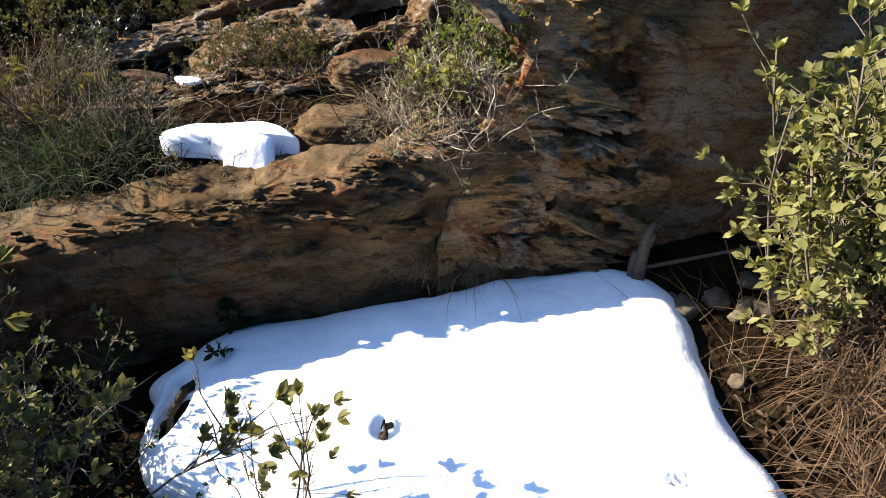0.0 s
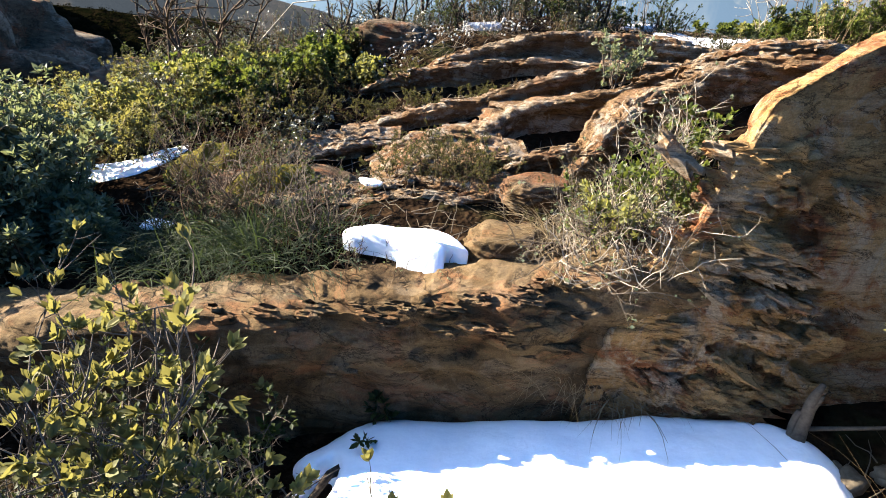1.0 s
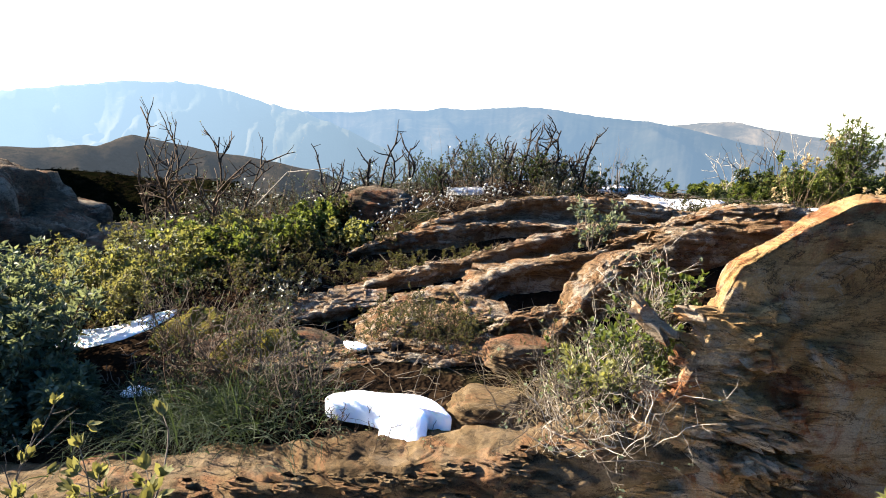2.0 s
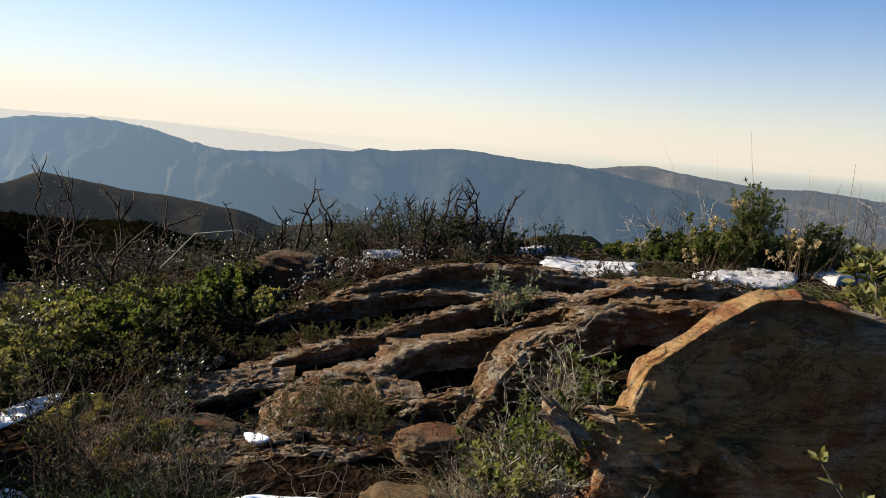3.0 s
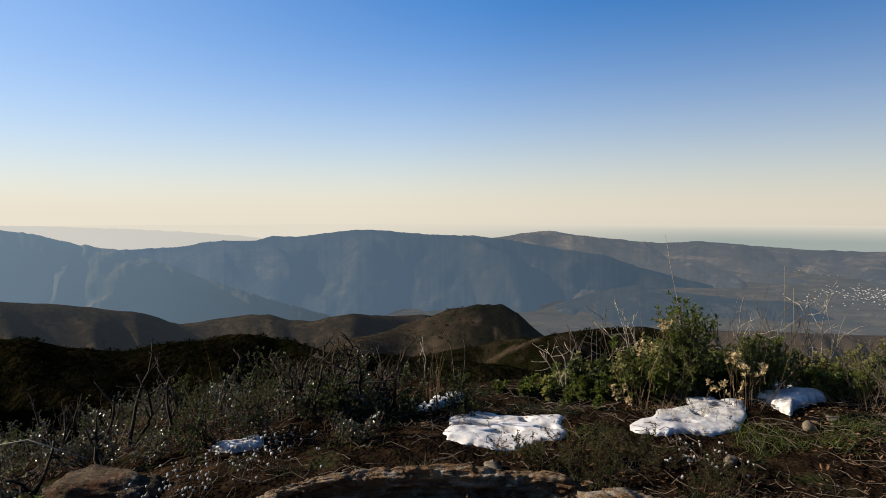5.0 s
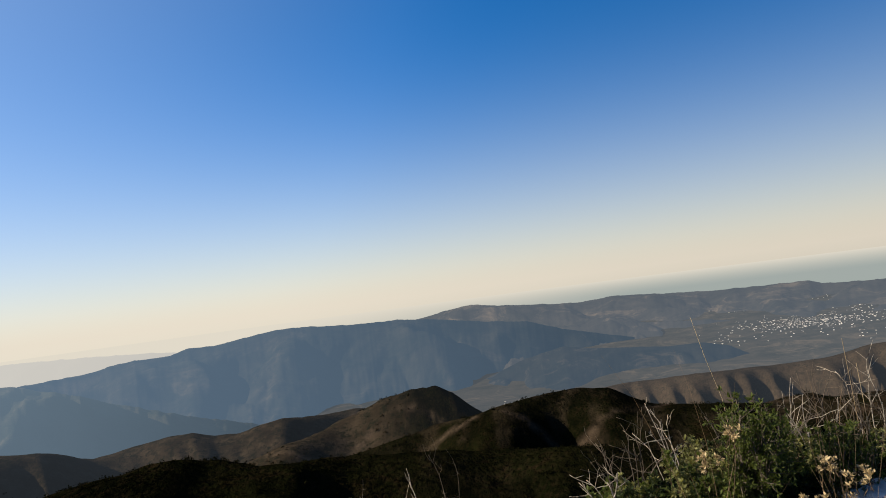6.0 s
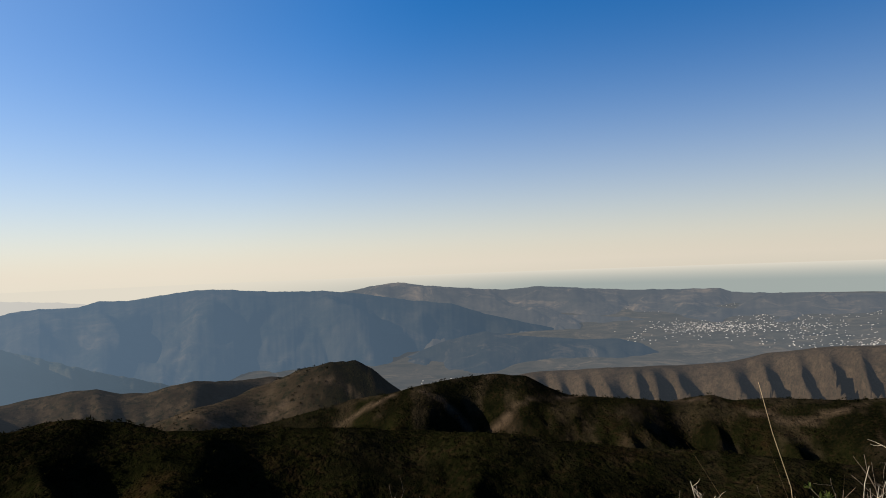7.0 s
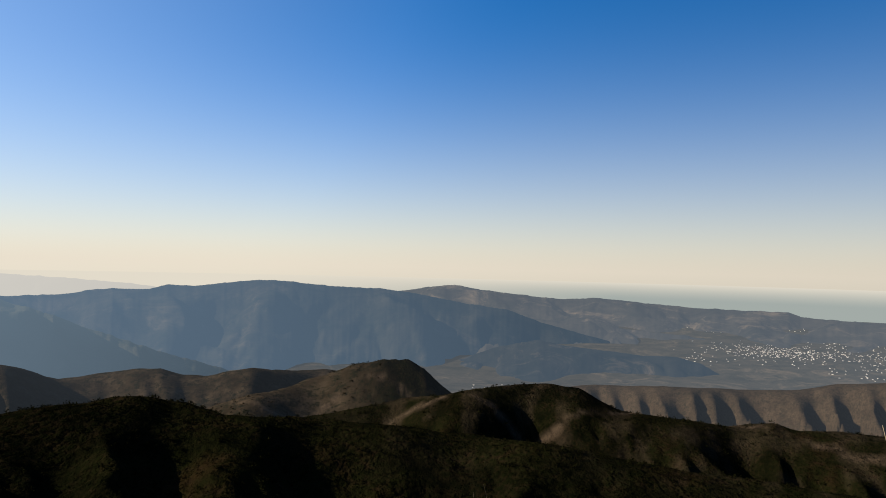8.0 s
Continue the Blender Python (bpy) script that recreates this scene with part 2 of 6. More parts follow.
def ground_material():
    """Dark soil with litter near by, scrub and dry grass on the hills by the sheet's own cover value."""
    n = Nodes("ground_cover", 1.0, 0.0)
    soil = n.ramp(n.noise(7.0, 6, 0.7), [(0.3, (0.0036, 0.0024, 0.0018)), (0.5, (0.0102, 0.0066, 0.0042)), (0.68, (0.0300, 0.0180, 0.0102))])
    soil = n.mix(n.ramp(n.noise(2.6, 4), [(0.55, (0, 0, 0)), (0.68, (0.7, 0.7, 0.7))]), soil, (0.0192, 0.0216, 0.0090))
    at = n.t.nodes.new("ShaderNodeAttribute")
    at.attribute_name = "cover"
    sep = n.t.nodes.new("ShaderNodeSeparateColor")
    n.link(at.outputs["Color"], sep.inputs[0])
    # hill tones far darker than real plants: the slopes' shade is in the colour
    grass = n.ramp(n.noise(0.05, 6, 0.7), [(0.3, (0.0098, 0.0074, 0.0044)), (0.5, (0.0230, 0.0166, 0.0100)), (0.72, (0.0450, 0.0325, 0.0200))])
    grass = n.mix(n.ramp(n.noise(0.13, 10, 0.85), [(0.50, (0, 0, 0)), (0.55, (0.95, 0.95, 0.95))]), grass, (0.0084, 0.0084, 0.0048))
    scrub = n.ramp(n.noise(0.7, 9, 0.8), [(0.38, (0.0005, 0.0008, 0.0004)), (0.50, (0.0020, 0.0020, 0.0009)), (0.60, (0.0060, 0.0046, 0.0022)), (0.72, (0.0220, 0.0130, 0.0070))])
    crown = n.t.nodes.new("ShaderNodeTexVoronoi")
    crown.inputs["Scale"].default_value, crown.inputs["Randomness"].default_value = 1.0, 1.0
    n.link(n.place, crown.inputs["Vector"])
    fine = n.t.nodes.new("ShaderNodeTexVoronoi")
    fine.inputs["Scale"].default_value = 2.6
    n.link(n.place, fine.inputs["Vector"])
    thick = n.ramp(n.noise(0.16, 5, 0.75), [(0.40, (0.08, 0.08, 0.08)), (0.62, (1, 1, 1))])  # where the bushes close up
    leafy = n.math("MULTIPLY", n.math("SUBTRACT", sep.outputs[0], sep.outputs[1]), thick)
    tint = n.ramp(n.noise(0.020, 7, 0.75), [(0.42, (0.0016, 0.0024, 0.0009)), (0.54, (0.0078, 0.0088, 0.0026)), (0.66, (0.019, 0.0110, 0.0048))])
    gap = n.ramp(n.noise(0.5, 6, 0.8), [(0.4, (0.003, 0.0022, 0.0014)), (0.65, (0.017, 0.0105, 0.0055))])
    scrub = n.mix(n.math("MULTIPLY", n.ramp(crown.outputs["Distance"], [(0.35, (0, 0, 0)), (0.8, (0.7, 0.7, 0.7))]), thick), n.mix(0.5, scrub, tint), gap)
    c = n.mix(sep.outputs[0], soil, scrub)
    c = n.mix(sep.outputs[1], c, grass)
    c = n.mix(sep.outputs[2], c, n.ramp(n.noise(0.3, 6), [(0.4, (0.0450, 0.0312, 0.0216)), (0.6, (0.0900, 0.0630, 0.0420))]))
    n.colour(c).bump(n.noise(30.0, 5, 0.7), 0.8, 0.02).bump(n.noise(0.8, 6, 0.75), 0.6, 0.5).bump(n.noise(0.07, 6, 0.7), 0.5, 3.0)
    n.bump(n.math("MULTIPLY", leafy, n.math("SUBTRACT", 1.0, crown.outputs["Distance"])), 0.6, 0.8).bump(n.math("MULTIPLY", leafy, n.math("SUBTRACT", 1.0, fine.outputs["Distance"])), 0.5, 0.3)
    # haze painted as emission: nothing near by, a blue veil over the last hills
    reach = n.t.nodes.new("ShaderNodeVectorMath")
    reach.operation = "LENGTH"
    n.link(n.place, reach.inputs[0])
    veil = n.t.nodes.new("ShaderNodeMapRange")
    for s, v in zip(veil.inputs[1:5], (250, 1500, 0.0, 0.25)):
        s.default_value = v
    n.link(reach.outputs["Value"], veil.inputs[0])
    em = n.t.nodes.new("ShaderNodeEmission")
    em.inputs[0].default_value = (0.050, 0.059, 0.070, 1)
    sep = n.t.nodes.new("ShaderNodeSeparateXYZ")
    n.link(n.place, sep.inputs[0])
    # the painted veil glows stronger on the sunward side
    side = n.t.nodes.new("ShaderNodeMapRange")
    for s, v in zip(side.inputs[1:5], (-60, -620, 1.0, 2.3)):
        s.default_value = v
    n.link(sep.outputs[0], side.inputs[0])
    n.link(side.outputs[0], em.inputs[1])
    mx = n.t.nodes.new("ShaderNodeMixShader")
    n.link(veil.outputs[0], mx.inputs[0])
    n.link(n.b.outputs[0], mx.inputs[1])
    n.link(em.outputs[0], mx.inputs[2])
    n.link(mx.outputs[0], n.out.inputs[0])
    return n.m


M_GROUND = ground_material()


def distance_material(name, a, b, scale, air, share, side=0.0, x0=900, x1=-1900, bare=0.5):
    """Far land's own colour mixed with an emission painting kilometres of sunlit air."""
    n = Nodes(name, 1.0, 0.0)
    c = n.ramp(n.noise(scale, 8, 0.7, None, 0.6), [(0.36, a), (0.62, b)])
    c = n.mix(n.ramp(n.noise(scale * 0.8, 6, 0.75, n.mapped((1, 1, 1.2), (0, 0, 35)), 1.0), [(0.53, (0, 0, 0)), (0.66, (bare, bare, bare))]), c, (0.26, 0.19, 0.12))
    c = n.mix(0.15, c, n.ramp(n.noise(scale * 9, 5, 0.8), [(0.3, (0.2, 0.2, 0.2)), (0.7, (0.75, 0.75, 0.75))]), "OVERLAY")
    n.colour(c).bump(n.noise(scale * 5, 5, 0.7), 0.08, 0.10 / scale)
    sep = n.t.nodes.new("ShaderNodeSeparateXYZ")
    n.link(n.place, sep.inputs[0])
    # side scales the painted haze from x0 to x1
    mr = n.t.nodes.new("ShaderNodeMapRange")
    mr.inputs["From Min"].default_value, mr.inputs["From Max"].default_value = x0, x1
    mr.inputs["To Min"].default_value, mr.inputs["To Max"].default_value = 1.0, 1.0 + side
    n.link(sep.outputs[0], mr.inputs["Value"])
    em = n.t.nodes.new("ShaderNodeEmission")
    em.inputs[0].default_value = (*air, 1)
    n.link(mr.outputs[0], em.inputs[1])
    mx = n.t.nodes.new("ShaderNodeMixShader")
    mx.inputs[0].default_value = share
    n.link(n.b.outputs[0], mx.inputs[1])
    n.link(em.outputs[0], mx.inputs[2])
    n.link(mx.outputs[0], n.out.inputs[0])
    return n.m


# each far material glows with its own share of painted haze
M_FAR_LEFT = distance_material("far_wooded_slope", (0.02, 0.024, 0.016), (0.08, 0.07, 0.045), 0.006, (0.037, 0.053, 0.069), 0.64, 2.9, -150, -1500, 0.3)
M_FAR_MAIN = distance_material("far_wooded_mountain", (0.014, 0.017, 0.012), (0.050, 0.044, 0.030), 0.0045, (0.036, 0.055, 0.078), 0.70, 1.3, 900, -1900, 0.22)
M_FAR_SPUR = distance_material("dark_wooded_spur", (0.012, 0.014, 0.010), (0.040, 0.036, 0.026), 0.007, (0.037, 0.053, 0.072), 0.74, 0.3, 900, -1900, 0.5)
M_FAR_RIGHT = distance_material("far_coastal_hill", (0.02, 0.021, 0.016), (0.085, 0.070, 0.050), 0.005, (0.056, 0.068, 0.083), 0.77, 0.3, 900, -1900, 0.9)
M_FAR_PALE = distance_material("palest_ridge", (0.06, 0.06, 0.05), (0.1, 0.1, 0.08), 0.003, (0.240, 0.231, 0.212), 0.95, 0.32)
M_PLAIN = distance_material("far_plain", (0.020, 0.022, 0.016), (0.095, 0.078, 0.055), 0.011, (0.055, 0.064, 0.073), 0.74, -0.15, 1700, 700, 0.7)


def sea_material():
    """Water with bright haze painted in as emission, fading towards horizon and sun."""
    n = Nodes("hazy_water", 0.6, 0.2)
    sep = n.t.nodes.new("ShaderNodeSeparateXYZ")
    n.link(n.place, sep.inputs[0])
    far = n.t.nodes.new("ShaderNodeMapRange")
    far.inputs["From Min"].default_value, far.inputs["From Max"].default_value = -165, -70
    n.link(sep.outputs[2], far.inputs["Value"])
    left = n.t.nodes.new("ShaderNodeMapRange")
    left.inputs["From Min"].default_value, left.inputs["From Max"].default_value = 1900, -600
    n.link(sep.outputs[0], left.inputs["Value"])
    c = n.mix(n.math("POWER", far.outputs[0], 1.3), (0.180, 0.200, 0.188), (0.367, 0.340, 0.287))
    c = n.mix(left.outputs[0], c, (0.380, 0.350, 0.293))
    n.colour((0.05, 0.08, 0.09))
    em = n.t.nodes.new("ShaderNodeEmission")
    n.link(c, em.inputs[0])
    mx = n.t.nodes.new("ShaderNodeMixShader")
    # nearly all of the sea's look is this haze glow
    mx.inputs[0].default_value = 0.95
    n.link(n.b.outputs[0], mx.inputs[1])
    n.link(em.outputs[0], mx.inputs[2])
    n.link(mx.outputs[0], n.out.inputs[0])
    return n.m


M_SEA = sea_material()
# town walls carry a painted haze glow as well
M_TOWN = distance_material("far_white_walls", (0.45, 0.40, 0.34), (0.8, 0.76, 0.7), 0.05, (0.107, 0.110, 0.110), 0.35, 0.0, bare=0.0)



# ---- the lie of the land ----
TAB = np.random.RandomState(7).rand(64, 64, 64)


def vnoise(x, y, z):
    """Smooth value noise in -1..1 on arrays."""
    x, y, z = np.broadcast_arrays(*(np.asarray(v, float) for v in (x, y, z)))
    i, j, k = (np.floor(v).astype(int) for v in (x, y, z))
    u, v, w = x - i, y - j, z - k
    u, v, w = (a * a * (3 - 2 * a) for a in (u, v, w))
    out = 0.0
    for a, fu in ((0, 1 - u), (1, u)):
        for b, fv in ((0, 1 - v), (1, v)):
            for c, fw in ((0, 1 - w), (1, w)):
                out = out + TAB[(i + a) % 64, (j + b) % 64, (k + c) % 64] * fu * fv * fw
    return out * 2 - 1


def fbm(x, y, z=0.0, octaves=4, gain=0.5):
    total, amp, f = 0.0, 1.0, 1.0
    for o in range(octaves):
        total = total + amp * vnoise(np.asarray(x) * f + 3.7 * o, np.asarray(y) * f + 9.1 * o, np.asarray(z) * f + 5.3 * o)
        amp, f = amp * gain, f * 2.03
    return total


def smooth(a, b, v):
    t = np.clip((v - a) / (b - a), 0, 1)
    return t * t * (3 - 2 * t)


def snow_bed(x, y):
    """Height of the old snow's surface below the ledge."""
    return 0.42 + 0.10 * np.clip(x, -1, 3) + 0.14 * np.clip(y - 1.8, -1.5, 1) * np.clip(x, 0, 2)


def near_ground(x, y):
    x, y = np.asarray(x, float), np.asarray(y, float)
    front = snow_bed(x, y) - 0.10
    back = np.interp(y, [2.2, 2.6, 3.0, 3.6, 4.2, 5.0, 6.0, 7.0, 8.0, 9.0, 10.0, 14.0],
                     [1.02, 1.08, 1.16, 1.34, 1.49, 1.58, 1.58, 1.50, 1.32, 0.95, 0.4, -2.4])
    back = back - 0.20 * np.clip(-x, 0, 9) ** 1.15 - 0.28 * np.clip(x - 4.5, 0, 9) ** 1.2
    back = back - 0.20 * smooth(1.0, -0.2, x) * smooth(-1.3, -0.5, x) * smooth(3.1, 3.45, y) * smooth(5.0, 4.3, y)
    back = back + 0.36 * smooth(0.6, 1.5, x) * smooth(2.6, 3.1, y) * smooth(4.9, 3.6, y)
    step = smooth(2.44, 2.72, y - np.interp(x, [-2.6, -0.5, 0.5, 1.2, 3.9], [-0.35, -0.1, 0.0, 0.22, 0.80]))
    q = -(y + 1.0) - 0.5 * np.clip(-x - 1, 0, 50)  # added rise out of view behind, blocks sky light from there
    return front + (back - front) * step + 8.0 * smooth(0, 15, q)


# each hill: distance, front slope, back slope, azimuths and elevations of its crest
NEAR_HILL = (110, 0.16, 0.45, [-75, -40, -35, -31, -28, -24, -20.6, -16.4, -13.5, -10.8, -8, -3.3, 3.5, 8.3, 30, 70],
    [-9, -8.6, -9.4, -9.6, -10.6, -11.3, -10.75, -10.45, -10.7, -11.1, -12.3, -12.7, -13.2, -13.5, -15.5, -16])
TRACK_HILL = (260, 0.2, 0.5, [-20, 0, 5, 10.8, 15.7, 18.2, 22.1, 23.7, 25.4, 30, 34, 37, 38.8, 42, 44.3, 60],
    [-16, -12.4, -11.6, -10.6, -9.9, -9.65, -9.73, -10.45, -11, -11.6, -11.7, -11.15, -11.6, -11.3, -11, -10])
DOME_HILL = (480, 0.3, 0.6, [-30, -10, -4.1, 0.4, 2.7, 5.6, 7.5, 8.9, 10.3, 11.3, 14, 60],
    [-17, -12, -10.6, -9.35, -8.45, -7.97, -7.98, -8.6, -9.8, -10.6, -13, -18])
GRASS_HILLS = (800, 0.3, 0.4, [-75, -43, -39.7, -37.2, -34.7, -32.4, -30, -27, -23.2, -19.7, -17, -12.6, -10.9, -9.2, -5.5, -4, 0.3, 4, 10, 60],
    [-6, -6.4, -6.3, -5.6, -5.9, -6.2, -6.7, -7.25, -7.7, -8.77, -8.5, -8.4, -9.05, -9.2, -8.85, -9.1, -8.95, -9.6, -11, -16])
PLATEAU = (1300, 0.42, 0.3, [10, 15, 22.6, 30, 34.6, 38.9, 40.9, 44.8, 49, 75],
    [-13, -10.6, -9.6, -9.2, -9.05, -8.5, -8, -7.25, -6.95, -6.9])
# added shoulder out of view towards the sun, there to shade the nearest slope
UNSEEN_SHADE_HILL = (130, 0.5, 0.5, [-110, -98, -86, -76, -60, -54, -48, 0], [-40, -10, 12, 18, 18, 8, -16, -40])
HILLS = (UNSEEN_SHADE_HILL, NEAR_HILL, TRACK_HILL, DOME_HILL, GRASS_HILLS, PLATEAU)
CENTRE = (0.3, 3.5, 3.4)


def floor_height(r):
    return CENTRE[2] + r * np.tan(np.radians(np.interp(r, [900, 1500, 2000, 2600, 3400, 4000, 4900], [-16, -11.5, -9.4, -6.4, -4.3, -3.3, -0.85])))


def far_ground(x, y):
    dx, dy = np.asarray(x, float) - CENTRE[0], np.asarray(y, float) - CENTRE[1]
    r, az = np.hypot(dx, dy), np.degrees(np.arctan2(dx, dy))
    z = np.where(r > 850, floor_height(np.maximum(r, 900)), -250.0)
    for R, front, back, azs, els in HILLS:
        rr = R * (1 + 0.07 * vnoise(az / 6.0, R, 0.5))
        d = r - rr
        sharp = np.interp(az, azs, els)
        broad = sum(np.interp(az + o, azs, els) for o in (-10, -7, -4, -2, 0, 2, 4, 7, 10)) / 9 - 0.4
        w = smooth(0, 0.14 * R, np.abs(d))
        crest = CENTRE[2] + rr * np.tan(np.radians(sharp * (1 - w) + broad * w))
        spur = 1 + 0.08 * fbm(az / (400.0 / R + 2.5), R * 1.0, r / R * 3.0, 3)
        fall = np.where(d < 0, -d * front * spur, d * back)
        fall = np.sqrt(fall ** 2 + (0.012 * R) ** 2) - 0.012 * R
        if R == 1300:
            g = (az - 0.014 * np.clip(-d, 0, 160)) / 2.3 + 0.75 * vnoise(az / 4.3, 3, 0.5) + 0.20 * fbm(az / 1.3, r / 90, 4.0, 2)
            gully = (1 - np.abs((g % 1.0) - 0.5) * 2) ** 0.8
            side = np.abs(((g * 2.6 + r / 170) % 1.0) - 0.5) * 2
            deep = (125 + 50 * vnoise(np.floor(g + 0.5) * 1.7, 8, 0)) * (1 - gully) + 9 * (1 - side) * smooth(20, 120, -d)
            fall = fall + np.where(d < 0, deep * smooth(4, 120, -d), 0)
        if R in (110, 260):
            g = fbm((az + 0.05 * d) / (11.0 if R == 110 else 5.5), r / R * 5.0, R * 0.5, 4, 0.55)
            fall = fall + np.where(d < 0, (0.035 if R == 110 else 0.065) * R * np.abs(g) * smooth(0.02 * R, 0.22 * R, -d), 0)
        if R == 260:
            fall = fall + np.where(d < 0, 11 * np.exp(-((az - 17.5 + 0.02 * d) / 2.0) ** 2) * smooth(8, 60, -d), 0)
        if R == 800:
            g = fbm((az + 0.010 * d) / 3.4, r / 420, 2.0, 3)
            fall = fall + np.where(d < 0, 46 * np.abs(g) * smooth(6, 130, -d), 0)
        h = crest - fall
        soft = 0.006 * np.clip(r, 30, 1500)
        z = soft * np.logaddexp(z / soft, h / soft)
    z = z + 0.0055 * np.minimum(r, 900) * fbm(az / 6.4, np.log(np.maximum(r, 1)) * 9, 0.3, 4) * smooth(15, 90, r)
    crag = np.exp(-((az - 5.5) / 4.5) ** 2) * smooth(380, 420, r) * smooth(560, 500, r)
    return z + crag * (1.9 * np.abs(fbm(az / 0.9, r / 9, 3.0, 4, 0.6)) - 0.8)


def ground_height(x, y):
    r = np.hypot(np.asarray(x, float) - CENTRE[0], np.asarray(y, float) - CENTRE[1])
    t = smooth(7.0, 30.0, r) * smooth(-14, -4, np.asarray(y, float))
    near = near_ground(x, y) + 0.03 * fbm(np.asarray(x) * 2.2, np.asarray(y) * 2.2, 1.0, 4)
    slope = -4.0 - (r - 12) * 0.30
    far = np.where(r < 60, np.maximum(np.minimum(near, 1.0) * 0 + slope, -80), -900)
    far = np.maximum(far, far_ground(x, y))
    return near * (1 - t) + far * t


# ---- geometry helpers ----
def link_mesh(name, verts, faces, material, even=True):
    me = bpy.data.meshes.new(name)
    me.from_pydata(verts if isinstance(verts, list) else verts.tolist(), [], faces if isinstance(faces, list) else faces.tolist())
    me.materials.append(material)
    if even:
        me.shade_smooth()
    return new(name, me)


def part(name, verts, faces, material, parent, label="", even=True):
    ob = link_mesh(name, verts, faces, material, even)
    ob.parent = parent
    return tagged(ob, label) if label else ob


def grid_faces(nu, nv, wrap=False):
    i, j = np.meshgrid(np.arange(nu if wrap else nu - 1), np.arange(nv - 1), indexing="ij")
    a, b = i * nv + j, ((i + 1) % nu) * nv + j
    return np.stack([a, b, b + 1, a + 1], -1).reshape(-1, 4)


def grid_normals(p):
    du, dv = np.gradient(p, axis=0), np.gradient(p, axis=1)
    n = np.cross(du, dv)
    return n / (np.linalg.norm(n, axis=-1, keepdims=True) + 1e-9)


def roughen(p, amp, scale, layer=0.0, layer_scale=9.0, dip=(0.25, 0.1, 1.0), seed=0.0):
    """Push a grid of points along its normals by noise, and by bedding planes that dip."""
    n = grid_normals(p)
    x, y, z = p[..., 0], p[..., 1], p[..., 2]
    d = amp * fbm(x * scale + seed, y * scale, z * scale, 5, 0.55)
    if layer:
        h = (x * dip[0] + y * dip[1] + z * dip[2]) * layer_scale + 0.8 * fbm(x * 2, y * 2, z * 2 + seed, 3)
        f = h - np.floor(h)
        d = d + layer * (np.minimum(f / 0.8, (1 - f) / 0.2) - 0.5) * (0.6 + 0.6 * fbm(x * 3 + 5, y * 3, z * 3, 2))
    return p + n * d[..., None]


def facet(p, scale, seed, squash=(1, 1, 1.6)):
    """Broken rock: every cell of a jittered grid gets its own offset and tilt."""
    q = p * np.array(squash) * scale + seed * 3.1
    b = np.floor(q).astype(int)
    best, val = np.full(p.shape[:-1], 1e9), np.zeros(p.shape[:-1])
    for o in itertools.product((-1, 0, 1), repeat=3):
        c = b + np.array(o)
        i, j, k = c[..., 0] % 64, c[..., 1] % 64, c[..., 2] % 64
        h = [TAB[(i + a) % 64, (j + 2 * a) % 64, (k + 5 * a) % 64] for a in (0, 7, 13, 19, 29, 41)]
        v = q - c - np.stack(h[:3], -1)
        d = (v * v).sum(-1)
        n = (h[3] - 0.5) + 0.7 * (v[..., 0] * (h[4] - 0.5) + v[..., 2] * (h[5] - 0.5))
        near = d < best
        val, best = np.where(near, n, val), np.where(near, d, best)
    return val


@functools.lru_cache(None)
def tube_faces(n, sides):
    quads = [(i * sides + k, i * sides + (k + 1) % sides, (i + 1) * sides + (k + 1) % sides, (i + 1) * sides + k) for i in range(n - 1) for k in range(sides)]
    tris = [((n - 1) * sides + k, (n - 1) * sides + (k + 1) % sides, n * sides) for k in range(sides)]
    return np.array(quads), np.array(tris)


def tubes(paths, radii, sides=4):
    """Tapering tubes along many paths of equal length: paths (m, n, 3), radii (m, n)."""
    paths, radii = np.asarray(paths, float), np.asarray(radii, float)
    m, n = paths.shape[:2]
    tang = np.gradient(paths, axis=1)
    tang /= np.linalg.norm(tang, axis=2, keepdims=True) + 1e-9
    up = np.where(np.abs(tang[..., 2:3]) > 0.9, [1.0, 0, 0], [0, 0, 1.0])
    a = np.cross(tang, up)
    a /= np.linalg.norm(a, axis=2, keepdims=True) + 1e-9
    b = np.cross(tang, a)
    ang = np.arange(sides) * 2 * np.pi / sides
    ring = paths[:, :, None] + radii[:, :, None, None] * (a[:, :, None] * np.cos(ang)[:, None] + b[:, :, None] * np.sin(ang)[:, None])
    v = np.concatenate([ring.reshape(m, -1, 3), paths[:, -1:]], 1)
    q, t = tube_faces(n, sides)
    off = (np.arange(m) * (n * sides + 1))[:, None, None]
    return v.reshape(-1, 3), (q[None] + off).reshape(-1, 4).tolist() + (t[None] + off).reshape(-1, 3).tolist()


def tube(path, radii, sides=4):
    return tubes([path], [radii], sides)


class Bag:
    """Collects many small meshes into one."""

    def __init__(self):
        self.v, self.f, self.n = [], [], 0

    def add(self, v, f):
        self.v.append(np.asarray(v))
        n = self.n
        self.f += [[i + n for i in q] for q in f]
        self.n += len(v)

    def verts(self):
        return np.concatenate(self.v) if self.v else np.zeros((0, 3))


# leaf outlines: x across, y along, z up
LEAF_V = np.array([(0, 0, 0), (-0.27, 0.32, 0.07), (0, 0.36, 0.0), (0.27, 0.32, 0.07), (-0.30, 0.66, 0.06), (0, 0.70, 0.0), (0.30, 0.66, 0.06), (0, 1.0, 0.04)])
LEAF_F = [(0, 2, 1), (0, 3, 2), (1, 2, 5, 4), (2, 3, 6, 5), (4, 5, 7), (5, 6, 7)]
SMALL_V = np.array([(0, 0, 0), (-0.5, 0.5, 0.12), (0, 1.0, 0), (0.5, 0.5, 0.12)])
SMALL_F = [(0, 3, 2), (0, 2, 1)]


